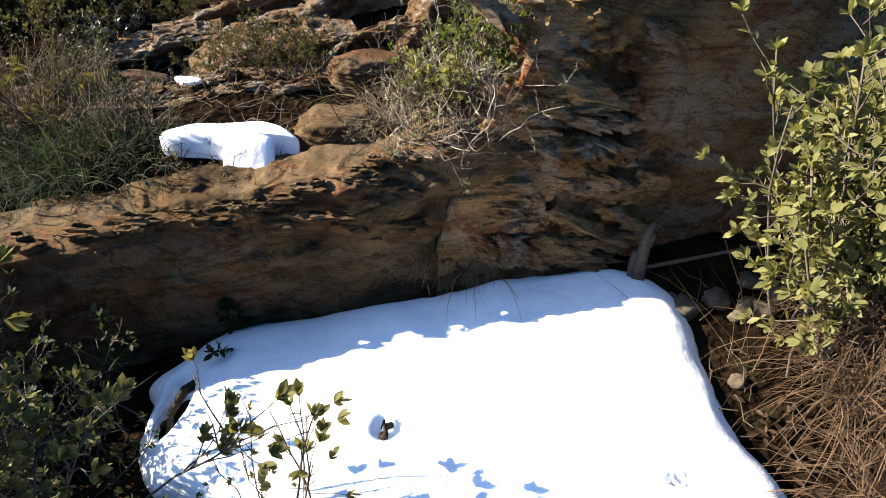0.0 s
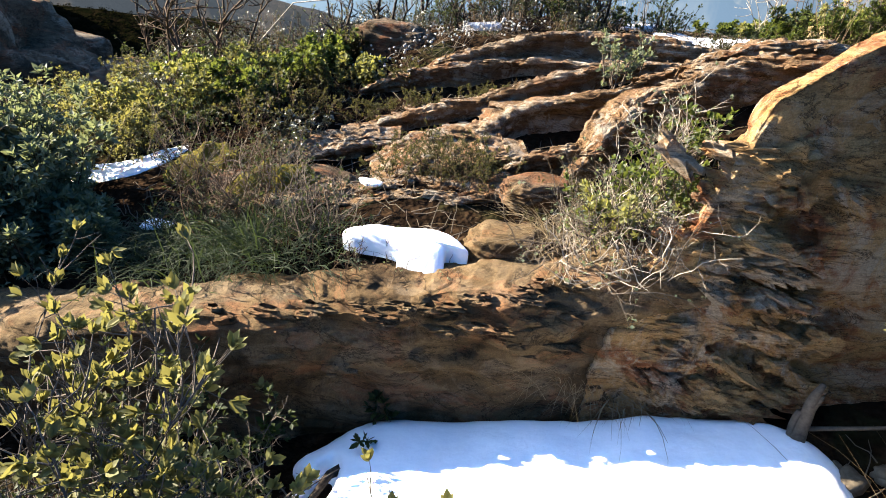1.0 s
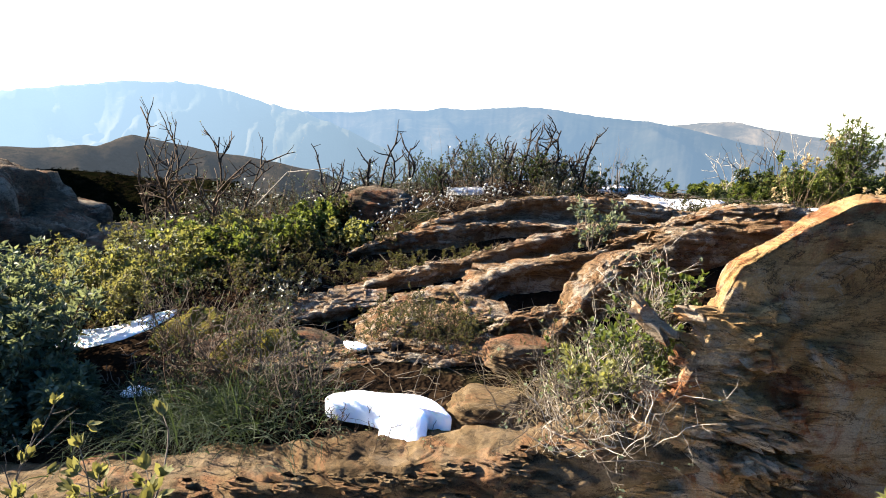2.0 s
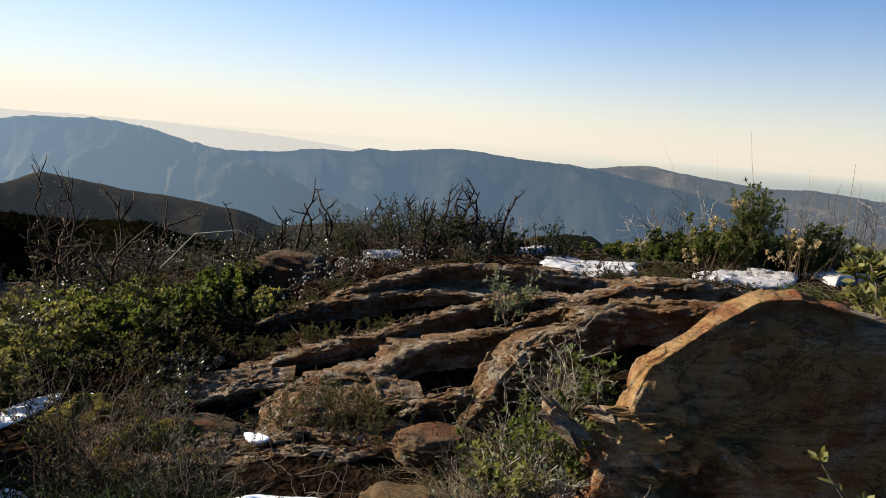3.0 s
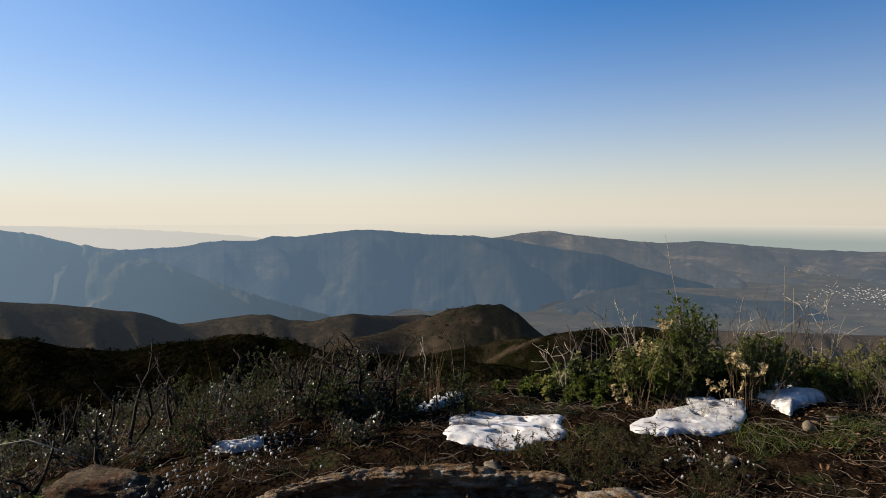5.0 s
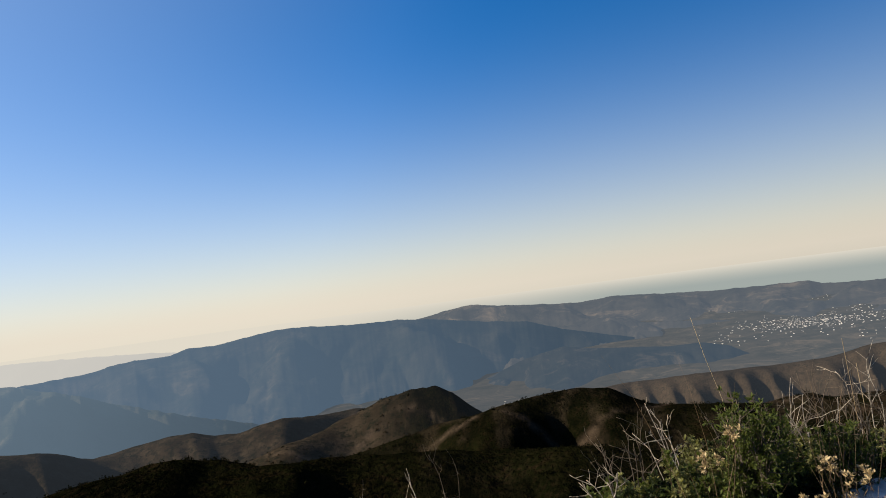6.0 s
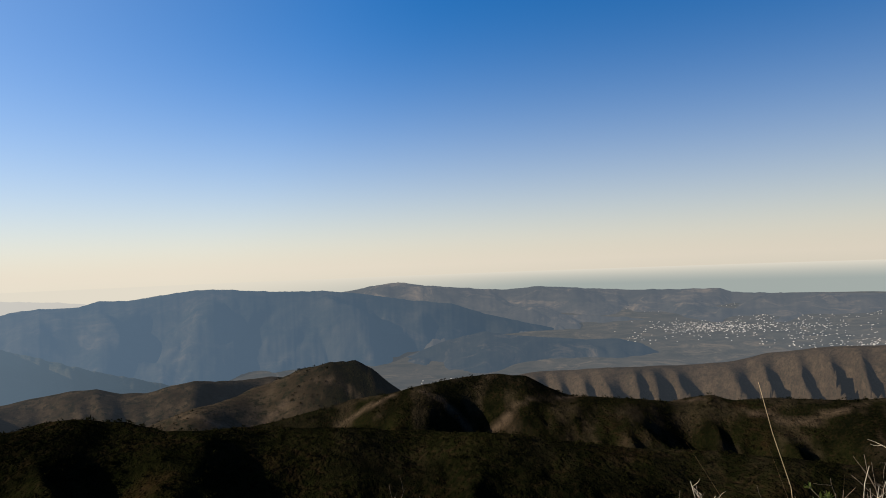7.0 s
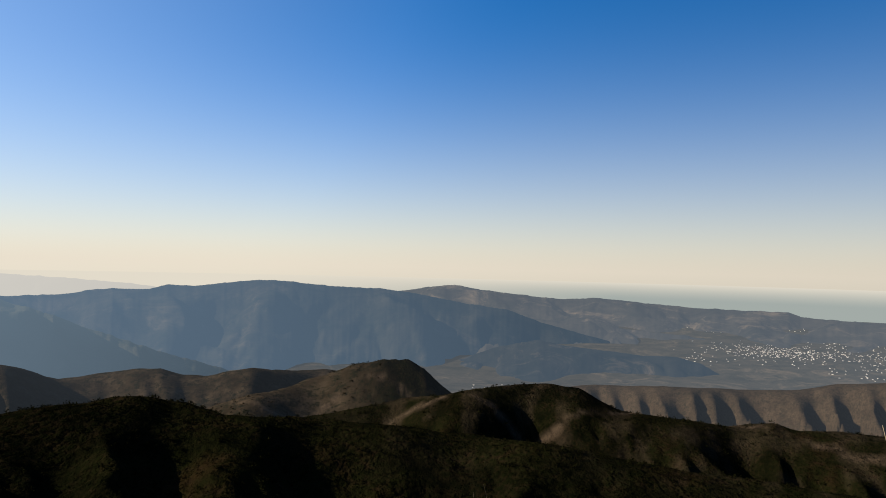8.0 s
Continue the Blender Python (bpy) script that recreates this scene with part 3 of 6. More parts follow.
def axes_from(dirs, rng):
    d = dirs / (np.linalg.norm(dirs, axis=1, keepdims=True) + 1e-9)
    r = rng.normal(size=d.shape) * 0.45 + [0, 0, 1]
    x = np.cross(d, r)
    x /= np.linalg.norm(x, axis=1, keepdims=True) + 1e-9
    return np.stack([x, d, np.cross(x, d)], 2)


def leaves_mesh(places, dirs, lengths, width, rng, small=False):
    tv, tf = (SMALL_V, SMALL_F) if small else (LEAF_V, LEAF_F)
    m = axes_from(dirs, rng)
    s = np.stack([lengths * width, lengths, lengths], 1)
    v = np.einsum("nij,nkj->nki", m, tv[None] * s[:, None]) + places[:, None]
    k = len(tv)
    off = np.arange(len(places)) * k
    f = []
    for q in tf:
        f += (np.array(q)[None] + off[:, None]).tolist()
    return v.reshape(-1, 3), f, m, s


def unit(v):
    x, y, z = v
    return np.array(v) / math.sqrt(x * x + y * y + z * z + 1e-12)


def cross3(a, b):
    return np.array((a[1] * b[2] - a[2] * b[1], a[2] * b[0] - a[0] * b[2], a[0] * b[1] - a[1] * b[0]))


def shrub(name, label, category, base, height, spread, stems=8, twigs=7, leaf=0.03, width=0.8, rosette=6, along=3, leafy=1.0,
          mat_leaf=None, mat_stem=None, seed=0, lean=(0, 0), thick=0.006, kink=0.12, small=False, singles=0, low=0.3, twig_len=0.3, sub=0, group="", foot=0.05, sides=4, cup=1.0, vary=(0.65, 1.05)):
    """A shrub of bent stems and side twigs with leaves in rosettes; its first leaves may be parts of their own."""
    rng = np.random.RandomState(seed)
    thing = tagged(new(name), label, category, group)
    thing.location = base
    lp, ld, groups, tangle = [], [], {}, Bag()

    def limb(start, d, length, n, r0, r1, rise=0.25):
        pts, (px, py, pz), (dx, dy, dz) = [tuple(start)], start, d
        jit = (rng.normal(size=(n, 3)) * kink).tolist()
        step = length / n
        for jx, jy, jz in jit:
            dx, dy, dz = dx + jx, dy + jy, dz + jz + rise * 0.25
            q = 1.0 / math.sqrt(dx * dx + dy * dy + dz * dz + 1e-12)
            dx, dy, dz = dx * q, dy * q, dz * q
            px, py, pz = px + dx * step, py + dy * step, pz + dz * step
            pts.append((px, py, pz))
        groups.setdefault(n, []).append((pts, r0, r1))
        return np.array(pts), np.array((dx, dy, dz))

    def dress(pts, d, count_along, count_tip):
        if count_along:
            t = rng.uniform(0.3, 0.999, count_along) * (len(pts) - 1)
            k = t.astype(int)
            lp.append(pts[k] + (pts[k + 1] - pts[k]) * (t - k)[:, None])
            ld.append(d * 0.5 + rng.normal(size=(count_along, 3)) * 0.7 + [0, 0, 0.25])
        if count_tip:
            ang = 2 * np.pi * np.arange(count_tip) / count_tip + rng.uniform(-0.4, 0.4, count_tip)
            s = unit(cross3(d, rng.normal(size=3)))
            o = cross3(d, s)
            lp.append(pts[-1] - d * rng.uniform(0, 0.012, (count_tip, 1)))
            ld.append(d * rng.uniform(0.5, 1.3, (count_tip, 1)) * cup + s * np.cos(ang)[:, None] + o * np.sin(ang)[:, None])

    for s in range(stems):
        groups.clear()
        a = 2 * math.pi * (s + rng.uniform(-0.4, 0.4)) / stems
        out = spread * math.sqrt(rng.uniform(0.02, 1))
        d = np.array([math.cos(a) * out + lean[0], math.sin(a) * out + lean[1], 1.0])
        length = height * rng.uniform(*vary) * min(1.6, float(np.linalg.norm(d)))
        start = (rng.normal() * foot, rng.normal() * foot, -0.03)
        pts, d = limb(start, unit(d), length, 7, thick * rng.uniform(0.8, 1.2), thick * 0.4)
        if rng.rand() < leafy:
            dress(pts[-3:], d, along, rosette)
        for w in range(twigs):
            t = (low + (1 - low) * rng.uniform(0, 1)) * 6.9
            k = int(t)
            st = pts[k] + (pts[k + 1] - pts[k]) * (t - k)
            td = unit(unit(pts[k + 1] - pts[k]) * 0.7 + rng.normal(size=3) * 0.75 + (0, 0, 0.2))
            tp, td = limb(st, td, height * twig_len * rng.uniform(0.5, 1.1), 4, thick * 0.45, thick * 0.2)
            if rng.rand() < leafy:
                dress(tp, td, along, rosette)
            for q in range(sub):
                sd = unit(td + rng.normal(size=3) * 0.8)
                sp, sd = limb(tp[rng.randint(1, 4)], sd, height * twig_len * rng.uniform(0.25, 0.5), 3, thick * 0.25, thick * 0.12)
                if rng.rand() < leafy:
                    dress(sp, sd, along // 2, rosette)
        wood = Bag()
        for n, items in groups.items():
            wood.add(*tubes([i[0] for i in items], [np.linspace(i[1], i[2], n + 1) for i in items], sides))
        if thick > 0.0045:
            part("stem", wood.verts(), wood.f, mat_stem, thing)
        else:
            tangle.add(wood.verts(), wood.f)
    if tangle.n:
        tagged(part("twig_tangle", tangle.verts(), tangle.f, mat_stem, thing), kind="stuff")
    if lp:
        lp, ld = np.concatenate(lp), np.concatenate(ld)
        order = rng.permutation(len(lp))
        lp, ld = lp[order], ld[order]
        lens = leaf * rng.uniform(0.6, 1.15, len(lp))
        if singles:
            shared = link_mesh("leaf", LEAF_V * [width, 1, 1], LEAF_F, mat_leaf)
            m = axes_from(ld[:singles], rng)
            for i in range(min(singles, len(lp))):
                ob = shared if i == 0 else new("leaf", shared.data)
                ob.parent = thing
                ob.matrix_basis = Matrix.Translation(lp[i].tolist()) @ Matrix(m[i].tolist()).to_4x4() @ Matrix.Scale(float(lens[i]), 4)
            lp, ld, lens = lp[singles:], ld[singles:], lens[singles:]
        if len(lp):
            v, f, _, _ = leaves_mesh(lp, ld, lens, width, rng, small)
            tagged(part("foliage", v, f, mat_leaf, thing), kind="stuff")
    return thing


def blades(rng, bases, dirs, lengths, droop, width, segs=4):
    """Grass blades as thin tapering folded strips."""
    n = len(bases)
    d = dirs / np.linalg.norm(dirs, axis=1, keepdims=True)
    side = np.cross(d, [0, 0, 1.0]) + rng.normal(size=(n, 3)) * 0.3
    side /= np.linalg.norm(side, axis=1, keepdims=True)
    rows, p = [], bases.copy()
    for i in range(segs + 1):
        w = width * (1 - i / (segs + 0.2)) * 0.5
        rows.append(np.stack([p - side * w, p + np.cross(side, d) * w * 0.6, p + side * w], 1))
        p = p + d * (lengths / segs)[:, None]
        d = d + np.array([0, 0, -1.0]) * droop / segs + rng.normal(size=(n, 3)) * 0.09
        d /= np.linalg.norm(d, axis=1, keepdims=True)
    v = np.stack(rows, 1).reshape(-1, 3)
    k, f = (segs + 1) * 3, []
    for i in range(segs):
        o = (np.arange(n) * k + i * 3)[:, None]
        f += (o + [0, 1, 4, 3]).tolist() + (o + [1, 2, 5, 4]).tolist()
    return v, f


def tussock(name, label, base, count, length, spread, droop, width, material, seed, lean=(0, 0, 0), radius=0.06, group="", category="grass"):
    rng = np.random.RandomState(seed)
    thing = tagged(new(name), label, category, group)
    thing.location = base
    b = np.concatenate([rng.normal(size=(count, 2)) * radius, np.full((count, 1), -0.02)], 1)
    d = np.concatenate([rng.normal(size=(count, 2)) * spread + b[:, :2] * 3, np.ones((count, 1))], 1) + np.array(lean)
    v, f = blades(rng, b, d, length * rng.uniform(0.45, 1.1, count), droop, width)
    tagged(part("blade_tuft", v, f, material, thing), kind="stuff")
    return thing


def soil(x, y):
    """Height of the hilltop soil close by, as in ground_height()."""
    return near_ground(x, y) + 0.03 * fbm(np.asarray(x) * 2.2, np.asarray(y) * 2.2, 1.0, 4)


def on_ground(x, y, dz=0.0):
    return (x, y, float(soil(x, y)) + dz)


# ---- the ground: one sheet from the hilltop to the horizon ----
def polar_grid(azs, rs):
    a = np.radians(azs)
    x = CENTRE[0] + np.outer(np.sin(a), rs)
    y = CENTRE[1] + np.outer(np.cos(a), rs)
    return x, y


def make_ground():
    azs = np.concatenate([np.arange(-58, 58, 0.28), np.arange(58, 302, 1.5)])
    rs = [0.0]
    while rs[-1] < 4900:
        rs.append(rs[-1] + max(0.05, 0.0135 * rs[-1]))
    rs = np.array(rs)
    x, y = polar_grid(azs, rs)
    z = ground_height(x, y)
    z = np.where(rs[None] > 1600, z - 12, z)
    p = np.stack([x, y, z], -1)
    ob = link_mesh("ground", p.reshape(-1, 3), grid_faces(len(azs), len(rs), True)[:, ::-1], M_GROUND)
    r = np.broadcast_to(rs[None], x.shape)
    az = np.broadcast_to(((azs + 180) % 360 - 180)[:, None], x.shape)
    scrubby = smooth(9, 25, r)
    dry = smooth(330, 460, r + 60 * fbm(az / 5, r / 90, 2.0, 3))
    dome = np.exp(-((az - 7.0) / 3.6) ** 2) * smooth(340, 400, r) * smooth(640, 500, r)
    dry = np.clip(dry * (1 - dome), 0, 1)
    col = ob.data.color_attributes.new("cover", "FLOAT_COLOR", "POINT")
    track = 0.8 * smooth(2.4, 1.2, np.abs(r - 236 - 12 * np.sin(az / 4.0) - 0.6 * az)) * smooth(2, 8, az) + smooth(3.5, 1.5, np.abs(r - 452 - 16 * np.sin(az / 2.1))) * smooth(-12, -2, az) * smooth(9, 6, az)
    bare = np.maximum(0.24 * smooth(1000, 1120, r), 0.55 * np.clip(track, 0, 1) * smooth(-0.5, -0.1, fbm(az / 3, r / 40, 3.0, 2)))
    rusty = 0.13 * smooth(0.0, 0.5, fbm(az / 1.6, r / 14, 5.0, 4, 0.6)) * smooth(-2, 9, az) * smooth(90, 130, r) * smooth(420, 300, r)
    bare = np.maximum(bare, rusty)
    rgba = np.stack([scrubby, dry, bare, np.ones_like(dry)], -1)
    col.data.foreach_set("color", rgba.reshape(-1).astype(np.float32))
    tagged(ob, "dark stony hilltop soil running down into scrub-covered hills", "ground", kind="structure")


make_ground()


# ---- far land ----
def ridge(name, label, R, azs, els, depth, drop, material, step=0.11, rows=90, rough=1.0, seed=0.0, spurs=()):
    a = np.arange(azs[0], azs[-1], step)
    el = np.interp(a, azs, els) + 0.045 * rough * fbm(a * 1.6, seed, 0.0, 4) + 0.028 * np.abs(fbm(a * 4.5, seed + 3, 0.0, 3))
    v = np.linspace(-0.25, 1, rows)
    aa, vv = np.meshgrid(a, v, indexing="ij")
    wob = 1.2 * fbm(aa / 3, vv * 3, seed + 8, 3)
    spur = 0.5 + 0.6 * np.maximum(fbm((aa + 7 * vv + wob) / 5.0, vv * 1.2, seed, 3), fbm((aa - 6 * vv + wob) / 5.0, vv * 1.2, seed + 5, 3))
    rr = R * (1 - depth * vv)
    crest = R * np.tan(np.radians(el))[:, None]
    f = np.clip(vv, 0, 1)
    z = crest - drop * (f ** 0.85) - np.clip(-vv, 0, 1) * drop * 1.5
    z = z + rough * R * 0.042 * (spur - 0.5) * np.minimum(f * 5, 1) + rough * R * 0.0013 * fbm(aa * 1.1, vv * 9, seed + 3, 6, 0.6) * np.minimum(f * 8, 1)
    for a0, lean, width, high in spurs:
        off = (aa - a0 - lean * vv) / width
        z = z + high * np.exp(-np.abs(off) ** 1.7) * np.sin(np.pi * np.clip(f * 1.1, 0, 1)) ** 0.7
    x = CENTRE[0] + rr * np.sin(np.radians(aa))
    y = CENTRE[1] + rr * np.cos(np.radians(aa))
    p = np.stack([x, y, z + CENTRE[2]], -1)
    ob = link_mesh(name, p.reshape(-1, 3), grid_faces(len(a), rows), material)
    return tagged(ob, label, "mountain", kind="structure")


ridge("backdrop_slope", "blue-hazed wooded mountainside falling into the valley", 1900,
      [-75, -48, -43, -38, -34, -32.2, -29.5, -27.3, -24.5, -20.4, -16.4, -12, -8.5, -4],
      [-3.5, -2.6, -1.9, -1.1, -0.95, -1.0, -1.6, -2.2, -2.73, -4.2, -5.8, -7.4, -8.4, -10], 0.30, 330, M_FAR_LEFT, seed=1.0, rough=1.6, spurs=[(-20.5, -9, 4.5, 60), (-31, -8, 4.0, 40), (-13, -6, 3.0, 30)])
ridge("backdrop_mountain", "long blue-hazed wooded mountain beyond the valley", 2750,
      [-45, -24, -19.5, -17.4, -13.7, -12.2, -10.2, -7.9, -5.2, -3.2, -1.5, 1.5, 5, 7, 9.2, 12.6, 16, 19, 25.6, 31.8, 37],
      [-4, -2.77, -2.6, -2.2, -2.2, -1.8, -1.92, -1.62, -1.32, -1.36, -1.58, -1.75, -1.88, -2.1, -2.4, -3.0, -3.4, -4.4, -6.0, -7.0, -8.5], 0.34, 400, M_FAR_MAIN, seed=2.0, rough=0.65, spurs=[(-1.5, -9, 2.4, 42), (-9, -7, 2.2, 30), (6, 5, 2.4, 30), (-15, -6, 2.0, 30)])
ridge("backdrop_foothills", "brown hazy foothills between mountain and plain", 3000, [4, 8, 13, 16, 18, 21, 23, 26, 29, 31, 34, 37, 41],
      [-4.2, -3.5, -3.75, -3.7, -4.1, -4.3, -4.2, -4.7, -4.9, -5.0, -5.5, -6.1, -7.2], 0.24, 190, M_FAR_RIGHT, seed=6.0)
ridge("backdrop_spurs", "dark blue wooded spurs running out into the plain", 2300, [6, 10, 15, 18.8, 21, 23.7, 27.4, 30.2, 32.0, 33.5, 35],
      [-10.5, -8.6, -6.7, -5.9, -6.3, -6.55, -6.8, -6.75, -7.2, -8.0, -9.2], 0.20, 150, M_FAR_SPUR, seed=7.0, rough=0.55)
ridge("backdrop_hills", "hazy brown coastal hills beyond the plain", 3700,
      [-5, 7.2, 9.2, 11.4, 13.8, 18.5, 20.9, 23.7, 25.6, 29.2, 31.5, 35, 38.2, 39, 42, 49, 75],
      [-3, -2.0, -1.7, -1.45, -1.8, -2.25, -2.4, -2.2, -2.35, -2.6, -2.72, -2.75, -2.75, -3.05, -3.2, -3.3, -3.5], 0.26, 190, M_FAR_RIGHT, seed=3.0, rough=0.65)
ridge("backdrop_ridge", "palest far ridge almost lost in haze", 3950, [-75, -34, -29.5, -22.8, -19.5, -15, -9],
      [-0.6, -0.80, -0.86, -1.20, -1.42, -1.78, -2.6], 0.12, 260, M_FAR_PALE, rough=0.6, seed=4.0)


def far_sheet(name, label, r0, r1, az0, az1, material, lift, rough):
    azs, rs = np.arange(az0, az1, 0.4), np.linspace(r0, r1, 90)
    x, y = polar_grid(azs, rs)
    z = floor_height(rs)[None] + lift + rough * fbm(x / 260, y / 260, 0.5, 4)
    ob = link_mesh(name, np.stack([x, y, z], -1).reshape(-1, 3), grid_faces(len(azs), len(rs))[:, ::-1], material)
    return tagged(ob, label, "landscape", kind="structure")


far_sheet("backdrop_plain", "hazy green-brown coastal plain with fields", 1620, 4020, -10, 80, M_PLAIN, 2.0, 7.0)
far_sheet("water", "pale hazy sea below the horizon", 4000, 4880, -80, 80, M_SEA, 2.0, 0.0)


def make_town():
    rng = np.random.RandomState(5)
    bag = Bag()
    spots = [(36.5, 2760, 3.4, 110, 190), (41, 2900, 4.5, 130, 130), (47.5, 2450, 3.5, 70, 80), (45, 3250, 5, 110, 130), (34.5, 3350, 2.5, 50, 40), (38, 3550, 6, 60, 70), (44, 2700, 5, 200, 120), (31.5, 2500, 1.2, 50, 14),
             (28, 2330, 1.8, 40, 12), (17, 1850, 2.5, 25, 14)]
    for az, r, da, dr, n in spots:
        for k in range(int(n * 1.5)):
            a, rr = radians(az + rng.normal() * da * 0.6), r + rng.normal() * dr
            w, d, h = rng.uniform(1.6, 5.5), rng.uniform(1.6, 4), rng.uniform(0.6, 1.4)
            c = np.array([CENTRE[0] + rr * math.sin(a), CENTRE[1] + rr * math.cos(a), 0])
            c[2] = float(floor_height(rr)) + 2 + 7.0 * float(fbm(c[0] / 260, c[1] / 260, 0.5, 4))
            t = rng.uniform(0, math.pi)
            q = np.array([(-w, -d), (w, -d), (w, d), (-w, d)]) * 0.5 @ np.array([(math.cos(t), -math.sin(t)), (math.sin(t), math.cos(t))])
            lo = np.concatenate([q + c[:2], np.full((4, 1), c[2] - 4)], 1)
            hi = np.concatenate([q + c[:2], np.full((4, 1), c[2] + h)], 1)
            ends = np.array([(lo[0] + lo[1]) / 2, (lo[2] + lo[3]) / 2])
            ends[:, 2] = c[2] + h * 1.25
            bag.add(np.concatenate([lo, hi, ends]), [(0, 1, 5, 4), (1, 2, 6, 5), (2, 3, 7, 6), (3, 0, 4, 7), (4, 5, 8), (6, 7, 9), (5, 6, 9, 8), (7, 4, 8, 9)])
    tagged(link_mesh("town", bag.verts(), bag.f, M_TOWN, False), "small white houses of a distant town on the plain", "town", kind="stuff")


make_town()


def make_scrub():
    """Bushes over the near hills, one mesh: each bush is a loose clump of small leafy blades."""
    rng = np.random.RandomState(9)
    n, k = 30000, 22
    az = rng.uniform(-46, 56, n)
    r = 14 * (720 / 14) ** (rng.rand(n) ** 0.62)
    keep = fbm(az / 4, np.log(r) * 5, 1.0, 3) > np.interp(r, [300, 480], [-0.6, -0.1])
    az, r = az[keep], r[keep]
    n = len(r)
    x, y = CENTRE[0] + r * np.sin(np.radians(az)), CENTRE[1] + r * np.cos(np.radians(az))
    z = ground_height(x, y)
    s = (0.28 + 0.0022 * r) * rng.choice([0.6, 0.8, 1.0, 1.4], n)
    d = rng.normal(size=(n, k, 3))
    d /= np.linalg.norm(d, axis=2, keepdims=True)
    d[..., 2] = np.abs(d[..., 2]) * 0.75
    c = d * (s[:, None, None] * rng.uniform(0.35, 1.0, (n, k, 1))) + np.stack([x, y, z], -1)[:, None]
    e = rng.normal(size=(n, k, 3, 3)) * (s * 0.17)[:, None, None, None]
    v = (c[:, :, None] + e).reshape(-1, 3)
    # near-black leaf colours hold the hillside shade
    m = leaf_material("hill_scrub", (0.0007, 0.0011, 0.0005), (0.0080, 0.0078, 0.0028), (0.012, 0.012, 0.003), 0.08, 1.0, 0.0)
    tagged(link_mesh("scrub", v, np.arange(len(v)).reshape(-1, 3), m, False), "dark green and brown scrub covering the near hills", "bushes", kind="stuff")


make_scrub()


# ---- rocks ----
def profile_rock(name, label, us, base, top, controls, material, amp, scale, layer, layer_scale, dip, nu=420, nv=170, seed=0.0, dense=None, shift=((0, 1), (0, 0)), soft_edge=True, broken=0.016, zone=None):
    """A rock face along x: for every x a profile of (y, share of the height, lift) from foot over the edge to the back."""
    lo, hi = us[0], us[-1]
    u = np.linspace(lo, hi, nu) if dense is None else np.interp(np.linspace(0, 1, nu), [0, dense[2], 1], [lo, dense[1], hi])
    b, t = np.interp(u, us, base), np.interp(u, us, top)
    k = np.linspace(0, len(controls) - 1, nv)
    idx = np.arange(len(controls))
    cy, cs, cl = (np.interp(k, idx, [c[i] for c in controls]) for i in range(3))
    for arr in (cy, cs, cl) if soft_edge else ():
        arr[1:-1] = (arr[:-2] + 2 * arr[1:-1] + arr[2:]) / 4
    p = np.stack([np.repeat(u[:, None], nv, 1), np.repeat(cy[None], nu, 0), b[:, None] + (t - b)[:, None] * cs[None] + cl[None]], -1)
    p[..., 1] += 0.05 * np.sin(p[..., 0] * 2.3 + seed) + np.interp(p[..., 0], *shift)
    bulge = np.abs(fbm(p[..., 0] * 2.1 + seed, p[..., 1] * 2.1, p[..., 2] * 3.2, 3))
    p[..., 1] += (0.06 if zone is None else 0.02) * (bulge - 0.3) * smooth(0.02, 0.25, p[..., 2] - b[:, None])
    p = roughen(p, amp, scale, layer, layer_scale, dip, seed)
    n = grid_normals(p)
    crumble = smooth(-0.25, 0.35, fbm(p[..., 0] * 1.6 + seed, p[..., 1], p[..., 2] * 1.6, 3))
    rough = np.ones_like(crumble) if zone is None else 0.22 + 0.78 * np.exp(-(((p[..., 0] - zone[0]) / zone[1]) ** 2 + ((p[..., 2] - zone[2]) / zone[3]) ** 2) ** 2)
    p = p + n * (rough * broken * (facet(p, 3.2, seed, (1, 1, 2.0)) + (0.25 + 0.9 * crumble) * 0.55 * facet(p, 8.5, seed + 2, (0.8, 1, 2.0)) + crumble * 0.25 * facet(p, 21.0, seed + 4, (0.8, 1, 1.7))))[..., None]
    ob = link_mesh(name, p.reshape(-1, 3), grid_faces(nu, nv), material)
    return ob


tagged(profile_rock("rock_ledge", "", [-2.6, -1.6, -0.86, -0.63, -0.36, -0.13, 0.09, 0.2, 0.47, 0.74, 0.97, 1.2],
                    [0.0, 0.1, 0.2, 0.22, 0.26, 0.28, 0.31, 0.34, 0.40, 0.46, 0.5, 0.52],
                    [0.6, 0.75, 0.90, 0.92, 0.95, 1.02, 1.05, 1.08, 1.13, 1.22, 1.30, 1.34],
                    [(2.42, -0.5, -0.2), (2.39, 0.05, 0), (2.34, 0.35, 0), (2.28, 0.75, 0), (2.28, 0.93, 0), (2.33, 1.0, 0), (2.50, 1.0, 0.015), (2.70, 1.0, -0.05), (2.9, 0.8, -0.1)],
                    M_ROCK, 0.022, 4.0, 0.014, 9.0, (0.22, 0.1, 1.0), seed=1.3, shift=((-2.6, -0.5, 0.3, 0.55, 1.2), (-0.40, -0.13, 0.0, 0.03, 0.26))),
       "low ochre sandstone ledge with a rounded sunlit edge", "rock")
